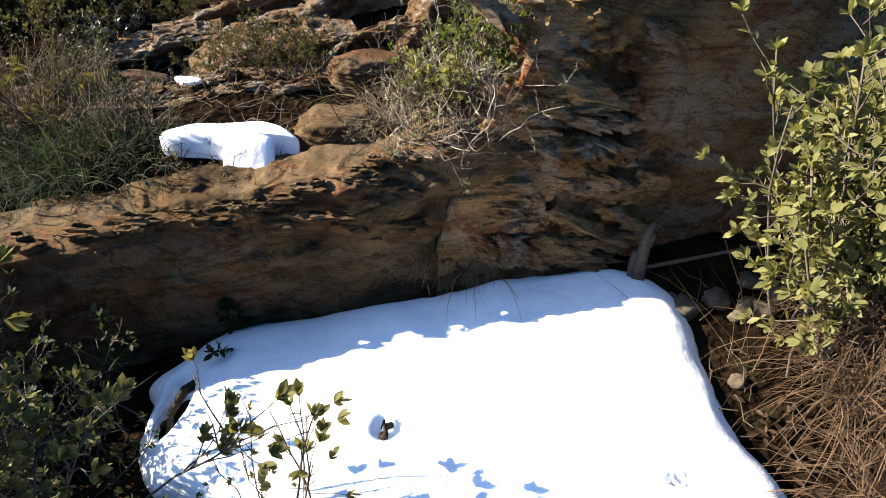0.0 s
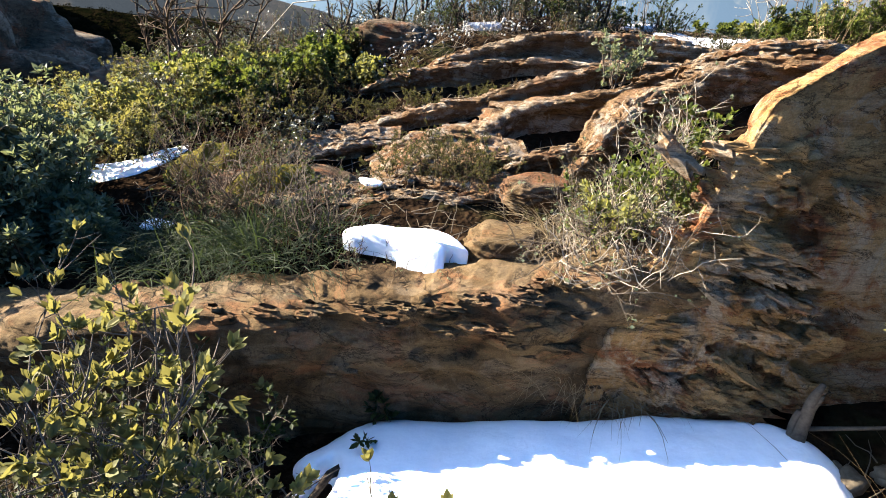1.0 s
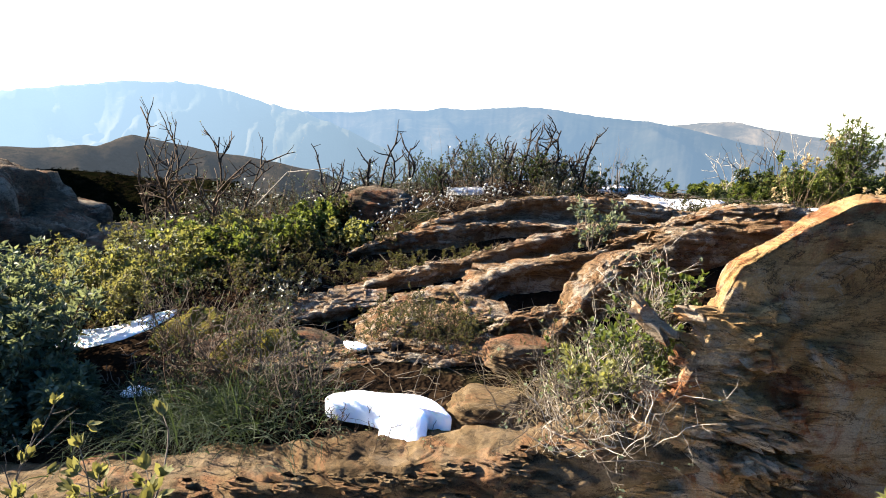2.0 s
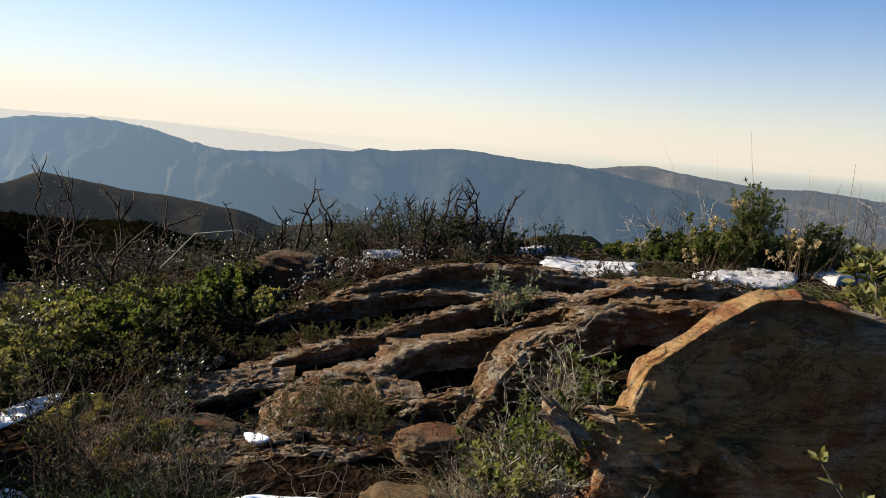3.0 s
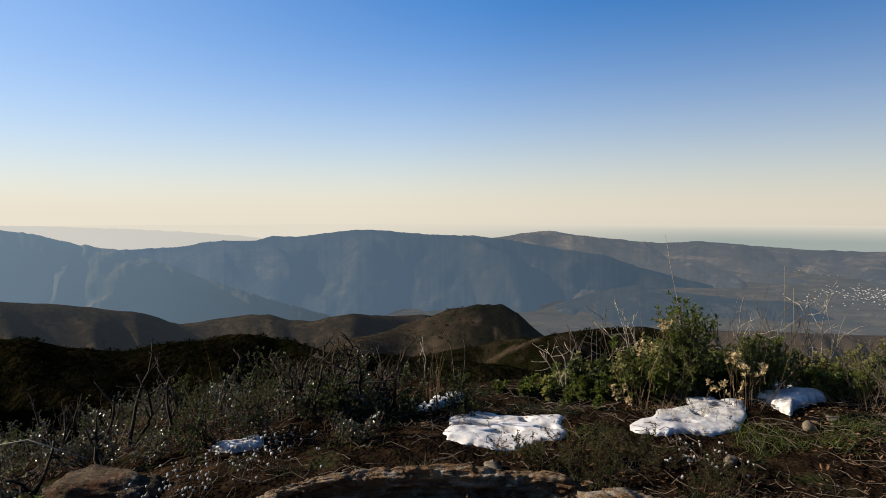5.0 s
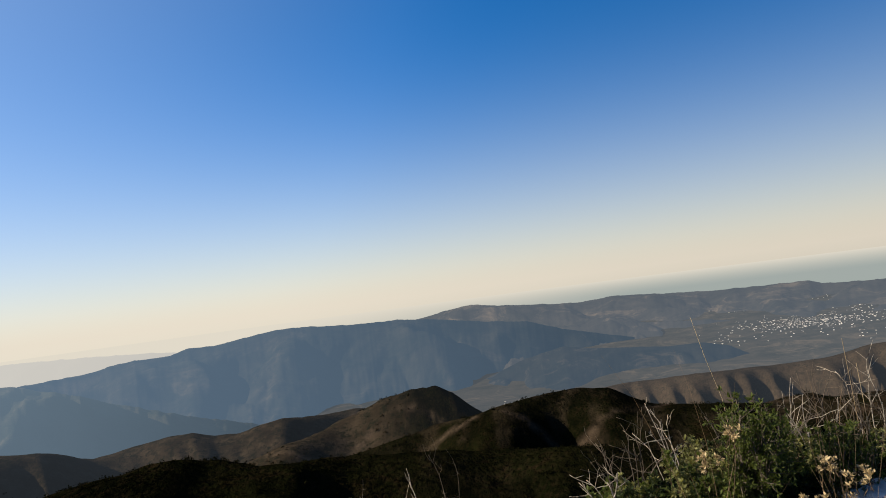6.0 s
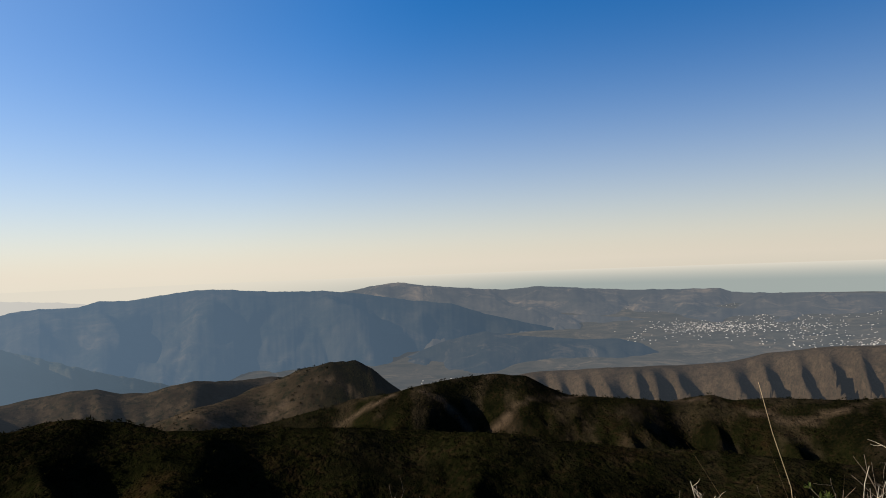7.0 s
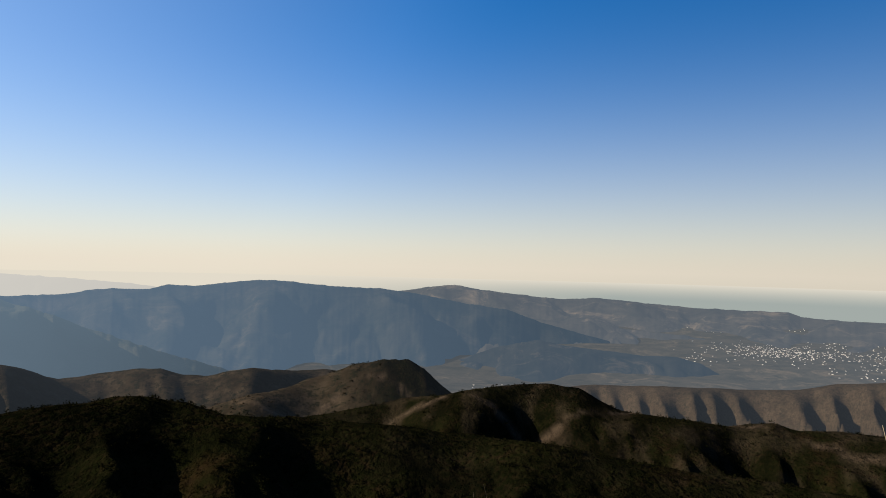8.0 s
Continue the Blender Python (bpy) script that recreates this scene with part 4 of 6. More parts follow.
tagged(profile_rock("sandstone_slab", "", [0.84, 0.93, 1.0, 1.08, 1.14, 1.22, 1.31, 1.41, 1.55, 1.69, 1.95, 2.4, 3.0, 3.9],
                    [0.4, 0.45, 0.5, 0.5, 0.52, 0.54, 0.54, 0.55, 0.56, 0.56, 0.56, 0.56, 0.56, 0.5],
                    [0.80, 1.18, 1.32, 1.43, 1.62, 1.90, 1.97, 2.04, 2.12, 2.14, 2.08, 1.97, 1.82, 1.5],
                    [(2.52, -0.4, -0.1), (2.50, 0.0, 0), (2.47, 0.3, 0), (2.45, 0.6, 0), (2.44, 0.96, 0), (2.45, 0.998, 0), (2.53, 1.0, 0.01), (2.63, 0.985, -0.02), (2.80, 0.86, -0.08), (3.0, 0.45, -0.15)],
                    M_SLAB, 0.020, 3.0, 0.010, 7.0, (-0.35, 0.2, 1.0), nu=480, nv=230, seed=4.1, dense=(0, 1.6, 0.55), shift=((0.84, 1.3, 3.9), (0.0, 0.0, 0.62)), soft_edge=False, broken=0.055, zone=(1.38, 0.26, 1.0, 0.55)),
       "large tilted brown sandstone slab with an orange sunlit edge", "rock")


def bed(label, line, face, back, seed, fall=0.0, material=M_BED, flakes=14):
    """One tilted sandstone bed: a steep broken face below a worn edge line (x, y, z), and a rough top that runs back from it."""
    rng = np.random.RandomState(int(seed * 10))
    line = np.array(line, float)
    s = np.concatenate([[0], np.cumsum(np.hypot(*np.diff(line[:, :2], axis=0).T))])
    n = max(80, int(s[-1] / 0.009))
    u = np.linspace(0, s[-1], n)
    x, y, z = (np.interp(u, s, line[:, i]) for i in range(3))
    for arr in (x, y, z):
        for r in range(30):
            arr[1:-1] = (arr[:-2] + 2 * arr[1:-1] + arr[2:]) / 4
    y = y + 0.022 * fbm(u * 3.1, seed, 0, 4, 0.6)
    z = z + 0.012 * fbm(u * 4.3, seed + 7, 0, 4, 0.6)
    ends = smooth(0, 0.22, np.minimum(u, s[-1] - u))
    z = z - 0.06 * (1 - ends)
    hgt = face * (0.8 + 0.35 * fbm(u * 1.9, seed + 2, 0, 3)) * (0.35 + 0.65 * ends)
    wide = back * (0.55 + 0.45 * ends) * (0.9 + 0.3 * fbm(u * 1.4, seed + 9, 0, 3))
    prof = [(0.10, -5.0, 0), (0.06, -1.3, 0), (0.055, -0.9, 0), (0.012, -0.6, 0), (0.02, -0.45, 0), (-0.006, -0.22, 0), (0.006, -0.05, 0), (0.03, 0.0, 0),
            (0.05, 0, 0), (0, 0, 0.25), (0, 0, 0.5), (0, 0, 0.75), (0, 0, 1.0), (0, -1.0, 1.25), (0, -5.0, 1.5)]
    k = np.linspace(0, len(prof) - 1, 120)
    po, pz, pb = (np.interp(k, np.arange(len(prof)), [p[i] for p in prof]) for i in range(3))
    d = np.gradient(np.stack([x, y], 1), axis=0)
    d /= np.linalg.norm(d, axis=1, keepdims=True)
    nx, ny = -d[:, 1], d[:, 0]
    off = po[None] + pb[None] * wide[:, None]
    rise = pz[None] * hgt[:, None] - fall * pb[None] + 0.0 * pb[None]
    p = np.stack([x[:, None] + nx[:, None] * off, y[:, None] + ny[:, None] * off, z[:, None] + rise], -1)
    nn = grid_normals(p)
    uu = u[:, None] * np.ones_like(off)
    lam = (p[..., 2] + 0.16 * off + 0.02 * fbm(uu * 1.5, off * 2, seed, 3)) * 26
    lam = np.abs(lam - np.floor(lam) - 0.5) * 2
    strike = np.stack([uu * 0.3, off, p[..., 2]], -1)
    pit = np.abs(fbm(uu * 9 + seed, off * 17, p[..., 2] * 17, 3, 0.6))
    groove = 0.010 * fbm(uu * 1.3 + seed, off * 7, seed, 4, 0.6) + 0.008 * fbm(uu * 5, off * 24, seed + 4, 4, 0.65) + 0.012 * (lam - 0.5) - 0.011 * np.clip(0.26 - pit, 0, 1) / 0.26
    groove = groove + 0.010 * facet(strike, 7.0, seed, (1, 2.0, 2.4)) + 0.006 * facet(strike, 17.0, seed + 3, (1, 1.8, 1.8)) + 0.003 * fbm(p[..., 0] * 30, p[..., 1] * 30, p[..., 2] * 30, 3)
    p = p + nn * (groove * (0.4 + 0.6 * ends[:, None]))[..., None]
    rock = tagged(link_mesh("rock_bed", p.reshape(-1, 3), grid_faces(*p.shape[:2]), material), label, "rock", "sandstone beds")
    th, ph = np.linspace(0, 2 * np.pi, 11)[:-1], np.linspace(-1.3, 1.3, 6)
    t, h = np.meshgrid(th, ph, indexing="ij")
    for q in range(flakes):
        i, j = rng.randint(8, n - 8), rng.randint(36, 88)
        r = rng.uniform(0.012, 0.034) * np.array([rng.uniform(1.2, 2.4), 0.8, rng.uniform(0.35, 0.6)])
        e = 1 + 0.3 * rng.normal(size=t.shape) * np.cos(h)
        v = np.stack([np.cos(t) * np.cos(h) ** 0.5 * e * r[0], np.sin(t) * np.cos(h) ** 0.5 * e * r[1], np.sin(h) * e * r[2]], -1)
        c, g = d[i]
        v = np.stack([v[..., 0] * c - v[..., 1] * g, v[..., 0] * g + v[..., 1] * c, v[..., 2] + v[..., 0] * 0.15], -1) + p[i, j] - (0, 0, r[2] * 0.3)
        part("rock_flake", v.reshape(-1, 3), grid_faces(10, 6, True), material, rock, even=False)
    return rock


bed("long thin sandstone bed with a dark overhung face", [(-1.0, 3.78, 1.10), (-0.7, 3.8, 1.17), (-0.42, 3.85, 1.26), (-0.16, 3.92, 1.338), (0.17, 4.0, 1.453), (0.42, 4.06, 1.558), (0.75, 4.14, 1.634), (1.05, 4.22, 1.68), (1.35, 4.3, 1.70)], 0.17, 0.34, 1.0, 0.07)
bed("pitted sandstone bed climbing to a pale rounded crest", [(-0.45, 3.5, 1.19), (-0.2, 3.56, 1.267), (-0.01, 3.6, 1.331), (0.17, 3.63, 1.371), (0.34, 3.68, 1.474), (0.63, 3.72, 1.568), (0.90, 3.74, 1.644), (1.03, 3.76, 1.731), (1.24, 3.78, 1.824), (1.43, 3.80, 1.888), (1.72, 3.82, 1.91), (2.1, 3.95, 1.87)], 0.17, 0.34, 2.0, 0.07)
bed("short rusty sandstone bed below the pitted one", [(0.25, 3.25, 1.27), (0.43, 3.3, 1.336), (0.57, 3.33, 1.393), (0.78, 3.36, 1.457), (0.96, 3.38, 1.56)], 0.14, 0.28, 3.0, 0.06)
bed("reddish broken sandstone bed rising beside the slab", [(0.62, 3.16, 1.36), (0.74, 3.22, 1.47), (0.85, 3.3, 1.585), (0.96, 3.38, 1.71), (1.12, 3.4, 1.785), (1.27, 3.42, 1.835), (1.39, 3.42, 1.88), (1.55, 3.4, 1.912), (1.81, 3.3, 1.935), (2.2, 3.22, 1.90)], 0.26, 0.30, 4.0, 0.05, flakes=30)
bed("low grey bed lying behind the ledge", [(-1.0, 2.98, 1.0), (-0.5, 2.96, 1.10), (-0.1, 2.98, 1.17), (0.25, 3.02, 1.22), (0.6, 3.06, 1.27)], 0.09, 0.26, 5.0, -0.03)
bed("crumbled brown bed in the shade of the heath", [(-0.35, 3.2, 1.15), (-0.05, 3.25, 1.22), (0.2, 3.32, 1.28), (0.45, 3.42, 1.34)], 0.08, 0.3, 6.0, -0.05)
bed("mossy grey bed half buried in the slope", [(-1.25, 3.5, 1.02), (-0.9, 3.5, 1.08), (-0.6, 3.56, 1.15), (-0.3, 3.66, 1.24)], 0.07, 0.3, 7.0, -0.05)
bed("whitish laminated bed at the foot of the dome", [(-0.8, 4.40, 1.30), (-0.44, 4.42, 1.41), (-0.2, 4.46, 1.48), (0.1, 4.48, 1.54), (0.5, 4.50, 1.58), (0.95, 4.54, 1.60), (1.35, 4.56, 1.61)], 0.12, 0.22, 8.0, 0.02)
bed("pale laminated crest bed of the hilltop dome", [(-0.5, 4.52, 1.42), (-0.23, 4.55, 1.53), (0.06, 4.60, 1.625), (0.19, 4.64, 1.675), (0.54, 4.71, 1.72), (0.91, 4.75, 1.735), (1.3, 4.74, 1.715), (1.57, 4.70, 1.685), (1.8, 4.66, 1.61)], 0.13, 0.14, 9.0, 0.06)


def boulder(name, label, centre, radii, turn, material, seed, amp=0.16, layer=0.05, flat=0.5, nu=90, nv=46):
    th, ph = np.linspace(0, 2 * np.pi, nu), np.linspace(-1.2, np.pi / 2, nv)
    t, h = np.meshgrid(th, ph, indexing="ij")
    e = 0.75
    cx = np.sign(np.cos(t)) * np.abs(np.cos(t)) ** e * np.cos(h) ** flat
    cy = np.sign(np.sin(t)) * np.abs(np.sin(t)) ** e * np.cos(h) ** flat
    cz = np.sin(h)
    n = 1 + amp * fbm(np.cos(t) * 1.5 * np.cos(h) + seed, np.sin(t) * 1.5 * np.cos(h), cz * 1.5, 5, 0.55)
    f = cz * 4 + 0.5 * cx + seed
    n = n + layer * (np.abs((f % 1) - 0.5) * 2 - 0.5)
    p = np.stack([cx * n * radii[0], cy * n * radii[1], cz * n * radii[2]], -1)
    c, s = math.cos(radians(turn)), math.sin(radians(turn))
    p = np.stack([p[..., 0] * c - p[..., 1] * s, p[..., 0] * s + p[..., 1] * c, p[..., 2]], -1) + np.array(centre)
    return tagged(link_mesh(name, p.reshape(-1, 3), grid_faces(nu, nv), material), label, "rock")


boulder("rock", "lit ochre rock lump at the back of the ledge", (0.44, 2.72, 1.12), (0.17, 0.12, 0.10), 10, M_ROCK, 5.0)
boulder("rock", "small ochre rock beside the ledge snow", (0.52, 3.02, 1.27), (0.16, 0.11, 0.07), 25, M_ROCK, 6.5)
boulder("rock", "brown rock mound with white seed heads", (-0.75, 5.05, 1.42), (0.30, 0.22, 0.20), 0, M_DARKROCK, 7.7)
boulder("rock", "mossy rock beneath the brown shrub", (-0.75, 3.25, 0.95), (0.42, 0.22, 0.16), 8, M_DARKROCK, 8.8)
boulder("rock", "small reddish rock beside the hilltop snow", (1.12, 4.62, 1.50), (0.13, 0.10, 0.10), 0, M_ROCK, 9.9)
boulder("boulder", "big dark boulder beyond the green bushes", (-5.2, 5.4, 0.1), (1.5, 1.1, 1.3), 20, M_DARKROCK, 3.3, 0.2, 0.05, 0.6)
boulder("boulder", "dark rounded boulder on the falling slope", (-3.9, 5.7, 0.0), (0.9, 0.8, 0.8), -10, M_DARKROCK, 4.6, 0.2, 0.05, 0.6)
boulder("rock", "pale weathered rock beside the bushes", (2.9, 3.2, 1.9), (0.35, 0.3, 0.32), 30, M_ROCK, 12.0)


def fragments():
    """Loose-edged plates and lumps that break out of the slab's front in one crumbling zone."""
    rng = np.random.RandomState(33)
    slab = bpy.data.objects["sandstone_slab"]
    th, ph = np.linspace(0, 2 * np.pi, 15)[:-1], np.linspace(-1.3, 1.3, 7)
    t, h = np.meshgrid(th, ph, indexing="ij")
    for k in range(95):
        u = rng.rand()
        x = 1.30 + 0.55 * (u - 0.5) + rng.normal() * 0.07
        z = 0.70 + 1.05 * rng.rand() ** 1.2
        y = 2.475 + np.interp(x, [1.3, 3.9], [0.0, 0.62]) + rng.uniform(-0.01, 0.02)
        r = rng.uniform(0.018, 0.06) * np.array([rng.uniform(1.0, 2.2), 0.55, rng.uniform(0.45, 0.9)])
        e = 1 + 0.35 * rng.normal(size=t.shape) * np.cos(h)
        p = np.stack([np.cos(t) * np.cos(h) ** 0.5 * e * r[0], np.sin(t) * np.cos(h) ** 0.5 * e * r[1], np.sin(h) * e * r[2]], -1)
        a = radians(rng.normal() * 20 - 12)
        p = np.stack([p[..., 0] * math.cos(a) - p[..., 2] * math.sin(a), p[..., 1], p[..., 0] * math.sin(a) + p[..., 2] * math.cos(a)], -1) + (x, y, z)
        part("rock_flake", p.reshape(-1, 3), grid_faces(14, 7, True), M_SLAB, slab, even=False)
    ledge = bpy.data.objects["rock_ledge"]
    for k in range(60):
        x = rng.uniform(-0.8, 1.0)
        top = np.interp(x, [-0.86, -0.36, 0.09, 0.47, 0.97], [0.90, 0.95, 1.05, 1.13, 1.30])
        drop = rng.rand() ** 2 * 0.30
        y = 2.335 + np.interp(x, [-2.6, -0.5, 0.3, 0.55, 1.2], [-0.40, -0.13, 0.0, 0.03, 0.26]) - 0.04 * min(1, drop * 8) + rng.uniform(-0.01, 0.03)
        r = rng.uniform(0.015, 0.045) * np.array([rng.uniform(1.2, 2.4), 0.7, rng.uniform(0.35, 0.7)])
        e = 1 + 0.3 * rng.normal(size=t.shape) * np.cos(h)
        p = np.stack([np.cos(t) * np.cos(h) ** 0.5 * e * r[0], np.sin(t) * np.cos(h) ** 0.5 * e * r[1], np.sin(h) * e * r[2]], -1) + (x, y, top - drop - 0.005)
        part("rock_flake", p.reshape(-1, 3), grid_faces(14, 7, True), M_ROCK, ledge, even=False)


fragments()


# ---- snow ----
def snow_patch(label, outline, thick, surface, material, seed, dips=(), rows=34, ragged=0.02, dz=0.0, edge=7):
    """A rounded sheet of old snow over an outline; dips are (x, y, radius, depth) where twigs have melted it."""
    grit = 0.002 if material == M_SNOW else 0.005
    o = np.array(outline, float)
    c = o.mean(0)
    n = len(o)
    k = np.linspace(0, n, 181)[:-1]
    i = np.floor(k).astype(int)
    f = (k - i)[:, None]
    p0, p1, p2, p3 = (o[(i + d) % n] for d in (-1, 0, 1, 2))
    rim = 0.5 * (2 * p1 + (p2 - p0) * f + (2 * p0 - 5 * p1 + 4 * p2 - p3) * f ** 2 + (3 * p1 - p0 - 3 * p2 + p3) * f ** 3)
    rag = (ragged * fbm(rim[:, 0] * 4.5 + seed, rim[:, 1] * 4.5, 0, 6, 0.7))[:, None] * (rim - c) / (np.linalg.norm(rim - c, axis=1, keepdims=True) + 1e-6)
    s = 1 - (1 - np.linspace(0, 1, rows)) ** 1.7
    s = np.concatenate([s, [1.0, 0.99]])
    h = np.concatenate([(1 - s[:rows] ** edge) ** 0.5, [-0.4, -1.2]])
    xy = c + (rim - c)[:, None] * s[None, :, None] + rag[:, None] * (s ** 5)[None, :, None]
    x, y = xy[..., 0], xy[..., 1]
    z = surface(x, y) + dz + thick * (h[None] - 1) + 0.12 * thick * fbm(x * 3 + seed, y * 3, 0, 3) + grit * fbm(x * 16, y * 16, seed, 4, 0.6)
    for dx, dy, r, deep in dips:
        z = z - deep * np.exp(-(((x - dx) / r[0]) ** 2 + ((y - dy) / r[1]) ** 2) ** 2)
    p = np.stack([x, y, z], -1)
    return tagged(link_mesh("snow_patch", p.reshape(-1, 3), grid_faces(180, rows + 2, True), material), label, "snow", "snow patches")


def lying(thick):
    return lambda x, y: soil(x, y) + thick


snow_patch("large smooth white snow patch at the foot of the ledge",
           [(-0.20, 2.03), (-0.18, 1.88), (-0.13, 1.75), (-0.04, 1.64), (0.08, 1.61), (0.2, 1.52), (0.45, 1.38), (0.9, 1.25), (1.5, 1.22), (2.0, 1.35), (1.96, 1.57), (1.90, 1.71), (1.83, 1.86),
            (1.80, 2.1), (1.77, 2.30), (1.68, 2.46), (1.46, 2.54), (1.19, 2.53), (0.9, 2.46), (0.59, 2.44), (0.21, 2.43), (-0.02, 2.38), (-0.16, 2.22), (-0.24, 2.12)],
           0.14, snow_bed, M_SNOW, 1.0, [(-0.07, 1.96, (0.05, 0.12), 0.2), (0.70, 1.80, (0.05, 0.06), 0.03), (1.5, 1.75, (0.12, 0.03), 0.02), (1.63, 1.62, (0.07, 0.012), 0.05)], 60, 0.012, 0.035)
snow_patch("small white snow cap hanging over a dark gap behind the ledge",
           [(-0.21, 2.615), (-0.23, 2.66), (-0.14, 2.70), (0.0, 2.70), (0.13, 2.71), (0.24, 2.68), (0.31, 2.61), (0.29, 2.60), (0.23, 2.605), (0.215, 2.50), (0.12, 2.48), (0.04, 2.51), (0.02, 2.585), (-0.09, 2.60)], 0.045, lambda x, y: 1.165 + 0.25 * (y - 2.62) + 0.05 * x - 0.09 * smooth(2.58, 2.5, y), M_SNOW, 2.0, (), 34, 0.006, edge=3.0)
snow_patch("snow strip under the dark green bush", [(-2.32, 3.46), (-2.0, 3.52), (-1.80, 3.58), (-1.62, 3.66), (-1.60, 3.56), (-1.72, 3.40), (-1.92, 3.34), (-2.20, 3.34)], 0.02, lying(0.018), M_SNOW, 3.0)
snow_patch("small snow scrap beside the brown shrub", [(-1.40, 2.97), (-1.24, 2.92), (-1.2, 2.88), (-1.32, 2.86), (-1.42, 2.9)], 0.018, lying(0.018), M_SNOW, 4.0)
snow_patch("tiny snow scrap in the shade of the beds", [(-0.31, 3.10), (-0.25, 3.10), (-0.22, 3.08), (-0.27, 3.06)], 0.008, lambda x, y: 1.19 + 0 * x, M_SNOW, 5.0)
snow_patch("tiny snow scrap among grey-green twigs", [(-1.46, 3.60), (-1.32, 3.58), (-1.32, 3.54), (-1.44, 3.52)], 0.018, lying(0.02), M_SNOW, 5.5)
snow_patch("grainy snow patch with a dark slot on the hilltop",
           [(1.10, 5.98), (1.24, 6.1), (1.40, 6.12), (1.48, 6.04), (1.64, 5.97), (1.84, 5.90), (1.76, 5.76), (1.76, 5.52), (1.58, 5.44), (1.39, 5.39), (1.21, 5.46), (1.06, 5.58), (1.08, 5.78)],
           0.03, lying(0.032), M_SNOW_DIRTY, 6.0, [(1.21, 5.80, (0.15, 0.035), 0.10), (1.41, 5.66, (0.10, 0.025), 0.06), (1.69, 5.68, (0.06, 0.04), 0.06), (1.33, 5.95, (0.09, 0.02), 0.05), (1.58, 5.85, (0.03, 0.05), 0.05)], 40, 0.035)
snow_patch("grainy snow patch beside the yellow-leaved bush",
           [(2.21, 5.68), (2.44, 5.85), (2.54, 6.05), (2.81, 6.18), (2.92, 6.5), (3.11, 6.5), (3.12, 6.32), (3.29, 6.35), (3.15, 6.03), (2.86, 5.67), (2.60, 5.6), (2.36, 5.54)], 0.035, lying(0.042), M_SNOW_DIRTY, 7.0, [(3.04, 6.15, (0.06, 0.05), 0.06), (2.58, 5.75, (0.09, 0.02), 0.06), (2.79, 5.95, (0.03, 0.07), 0.06)], 40, 0.035)
snow_patch("snow lump at the back of the hilltop", [(3.58, 6.75), (3.83, 7.0), (4.06, 7.1), (4.03, 6.9), (3.90, 6.68), (4.04, 6.56), (3.88, 6.32), (3.58, 6.14), (3.44, 6.0), (3.46, 6.27), (3.50, 6.55)], 0.06, lying(0.075), M_SNOW_DIRTY, 8.0, [(3.63, 6.55, (0.10, 0.06), 0.14)], 36, 0.035)
snow_patch("small bright snow patch beside the olive-leaved bush", [(2.24, 3.72), (2.40, 3.92), (2.62, 4.05), (2.85, 4.05), (2.72, 3.72), (2.52, 3.52), (2.30, 3.55)], 0.05, lying(0.07), M_SNOW, 9.0)
snow_patch("thin snow strip behind the charred bush", [(0.85, 6.27), (0.95, 6.37), (1.08, 6.69), (1.23, 6.74), (1.19, 6.54), (0.99, 6.25)], 0.04, lying(0.05), M_SNOW_DIRTY, 10.0)
snow_patch("snow scrap under a burnt branch", [(-0.38, 5.62), (-0.22, 5.61), (-0.10, 5.68), (-0.08, 5.56), (-0.24, 5.50)], 0.035, lying(0.05), M_SNOW_DIRTY, 11.0)


# ---- shrubs and grasses ----
# yellow-leaved shrub close by, and its sprigs over the snow
NEAR = dict(width=0.74, mat_leaf=M_LEAF_YELLOW, mat_stem=M_NEARBARK, cup=1.9)
shrub("shrub", "grey-twigged shrub with fuzzy yellow-green leaves below the ledge", "shrub", (-0.34, 1.34, 0.28), 1.14, 0.15, 14, 10, 0.043, rosette=8, along=0, leafy=0.65, seed=11, thick=0.006, kink=0.16, singles=330, low=0.68, twig_len=0.17, sub=1, foot=0.12, **NEAR)
shrub("shrub", "taller grey-twigged shrub with yellow-green leaf tips", "shrub", (-0.62, 1.40, 0.25), 1.26, 0.16, 14, 10, 0.043, rosette=8, along=0, leafy=0.5, seed=13, thick=0.006, kink=0.16, singles=250, low=0.7, twig_len=0.17, sub=1, foot=0.12, **NEAR)
shrub("shrub", "leggy shrub with rosettes of yellow leaves beside the snow", "shrub", (-0.10, 0.98, 0.25), 0.96, 0.10, 6, 6, 0.046, rosette=7, along=0, leafy=0.6, seed=12, thick=0.005, singles=150, low=0.7, twig_len=0.16, foot=0.09, **NEAR)
# dark leaf colour here carries the shade below the ledge
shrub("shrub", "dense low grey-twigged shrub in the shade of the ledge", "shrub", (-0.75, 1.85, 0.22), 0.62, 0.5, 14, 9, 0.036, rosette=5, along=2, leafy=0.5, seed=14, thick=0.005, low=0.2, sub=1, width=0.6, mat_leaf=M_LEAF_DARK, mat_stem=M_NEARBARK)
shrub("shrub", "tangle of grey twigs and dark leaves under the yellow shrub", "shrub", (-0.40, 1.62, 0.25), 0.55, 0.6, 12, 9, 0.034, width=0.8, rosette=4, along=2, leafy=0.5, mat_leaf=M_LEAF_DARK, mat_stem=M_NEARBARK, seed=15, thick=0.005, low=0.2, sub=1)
shrub("sprig", "thin sprig with pale rosettes and dry seed heads over the snow", "plant", (0.47, 1.50, 0.36), 0.56, 0.16, 4, 6, 0.044, rosette=7, along=0, leafy=0.6, seed=17, vary=(0.75, 1.05), lean=(-0.03, 0.16), thick=0.0042, singles=90, low=0.35, twig_len=0.26, foot=0.02, **NEAR)
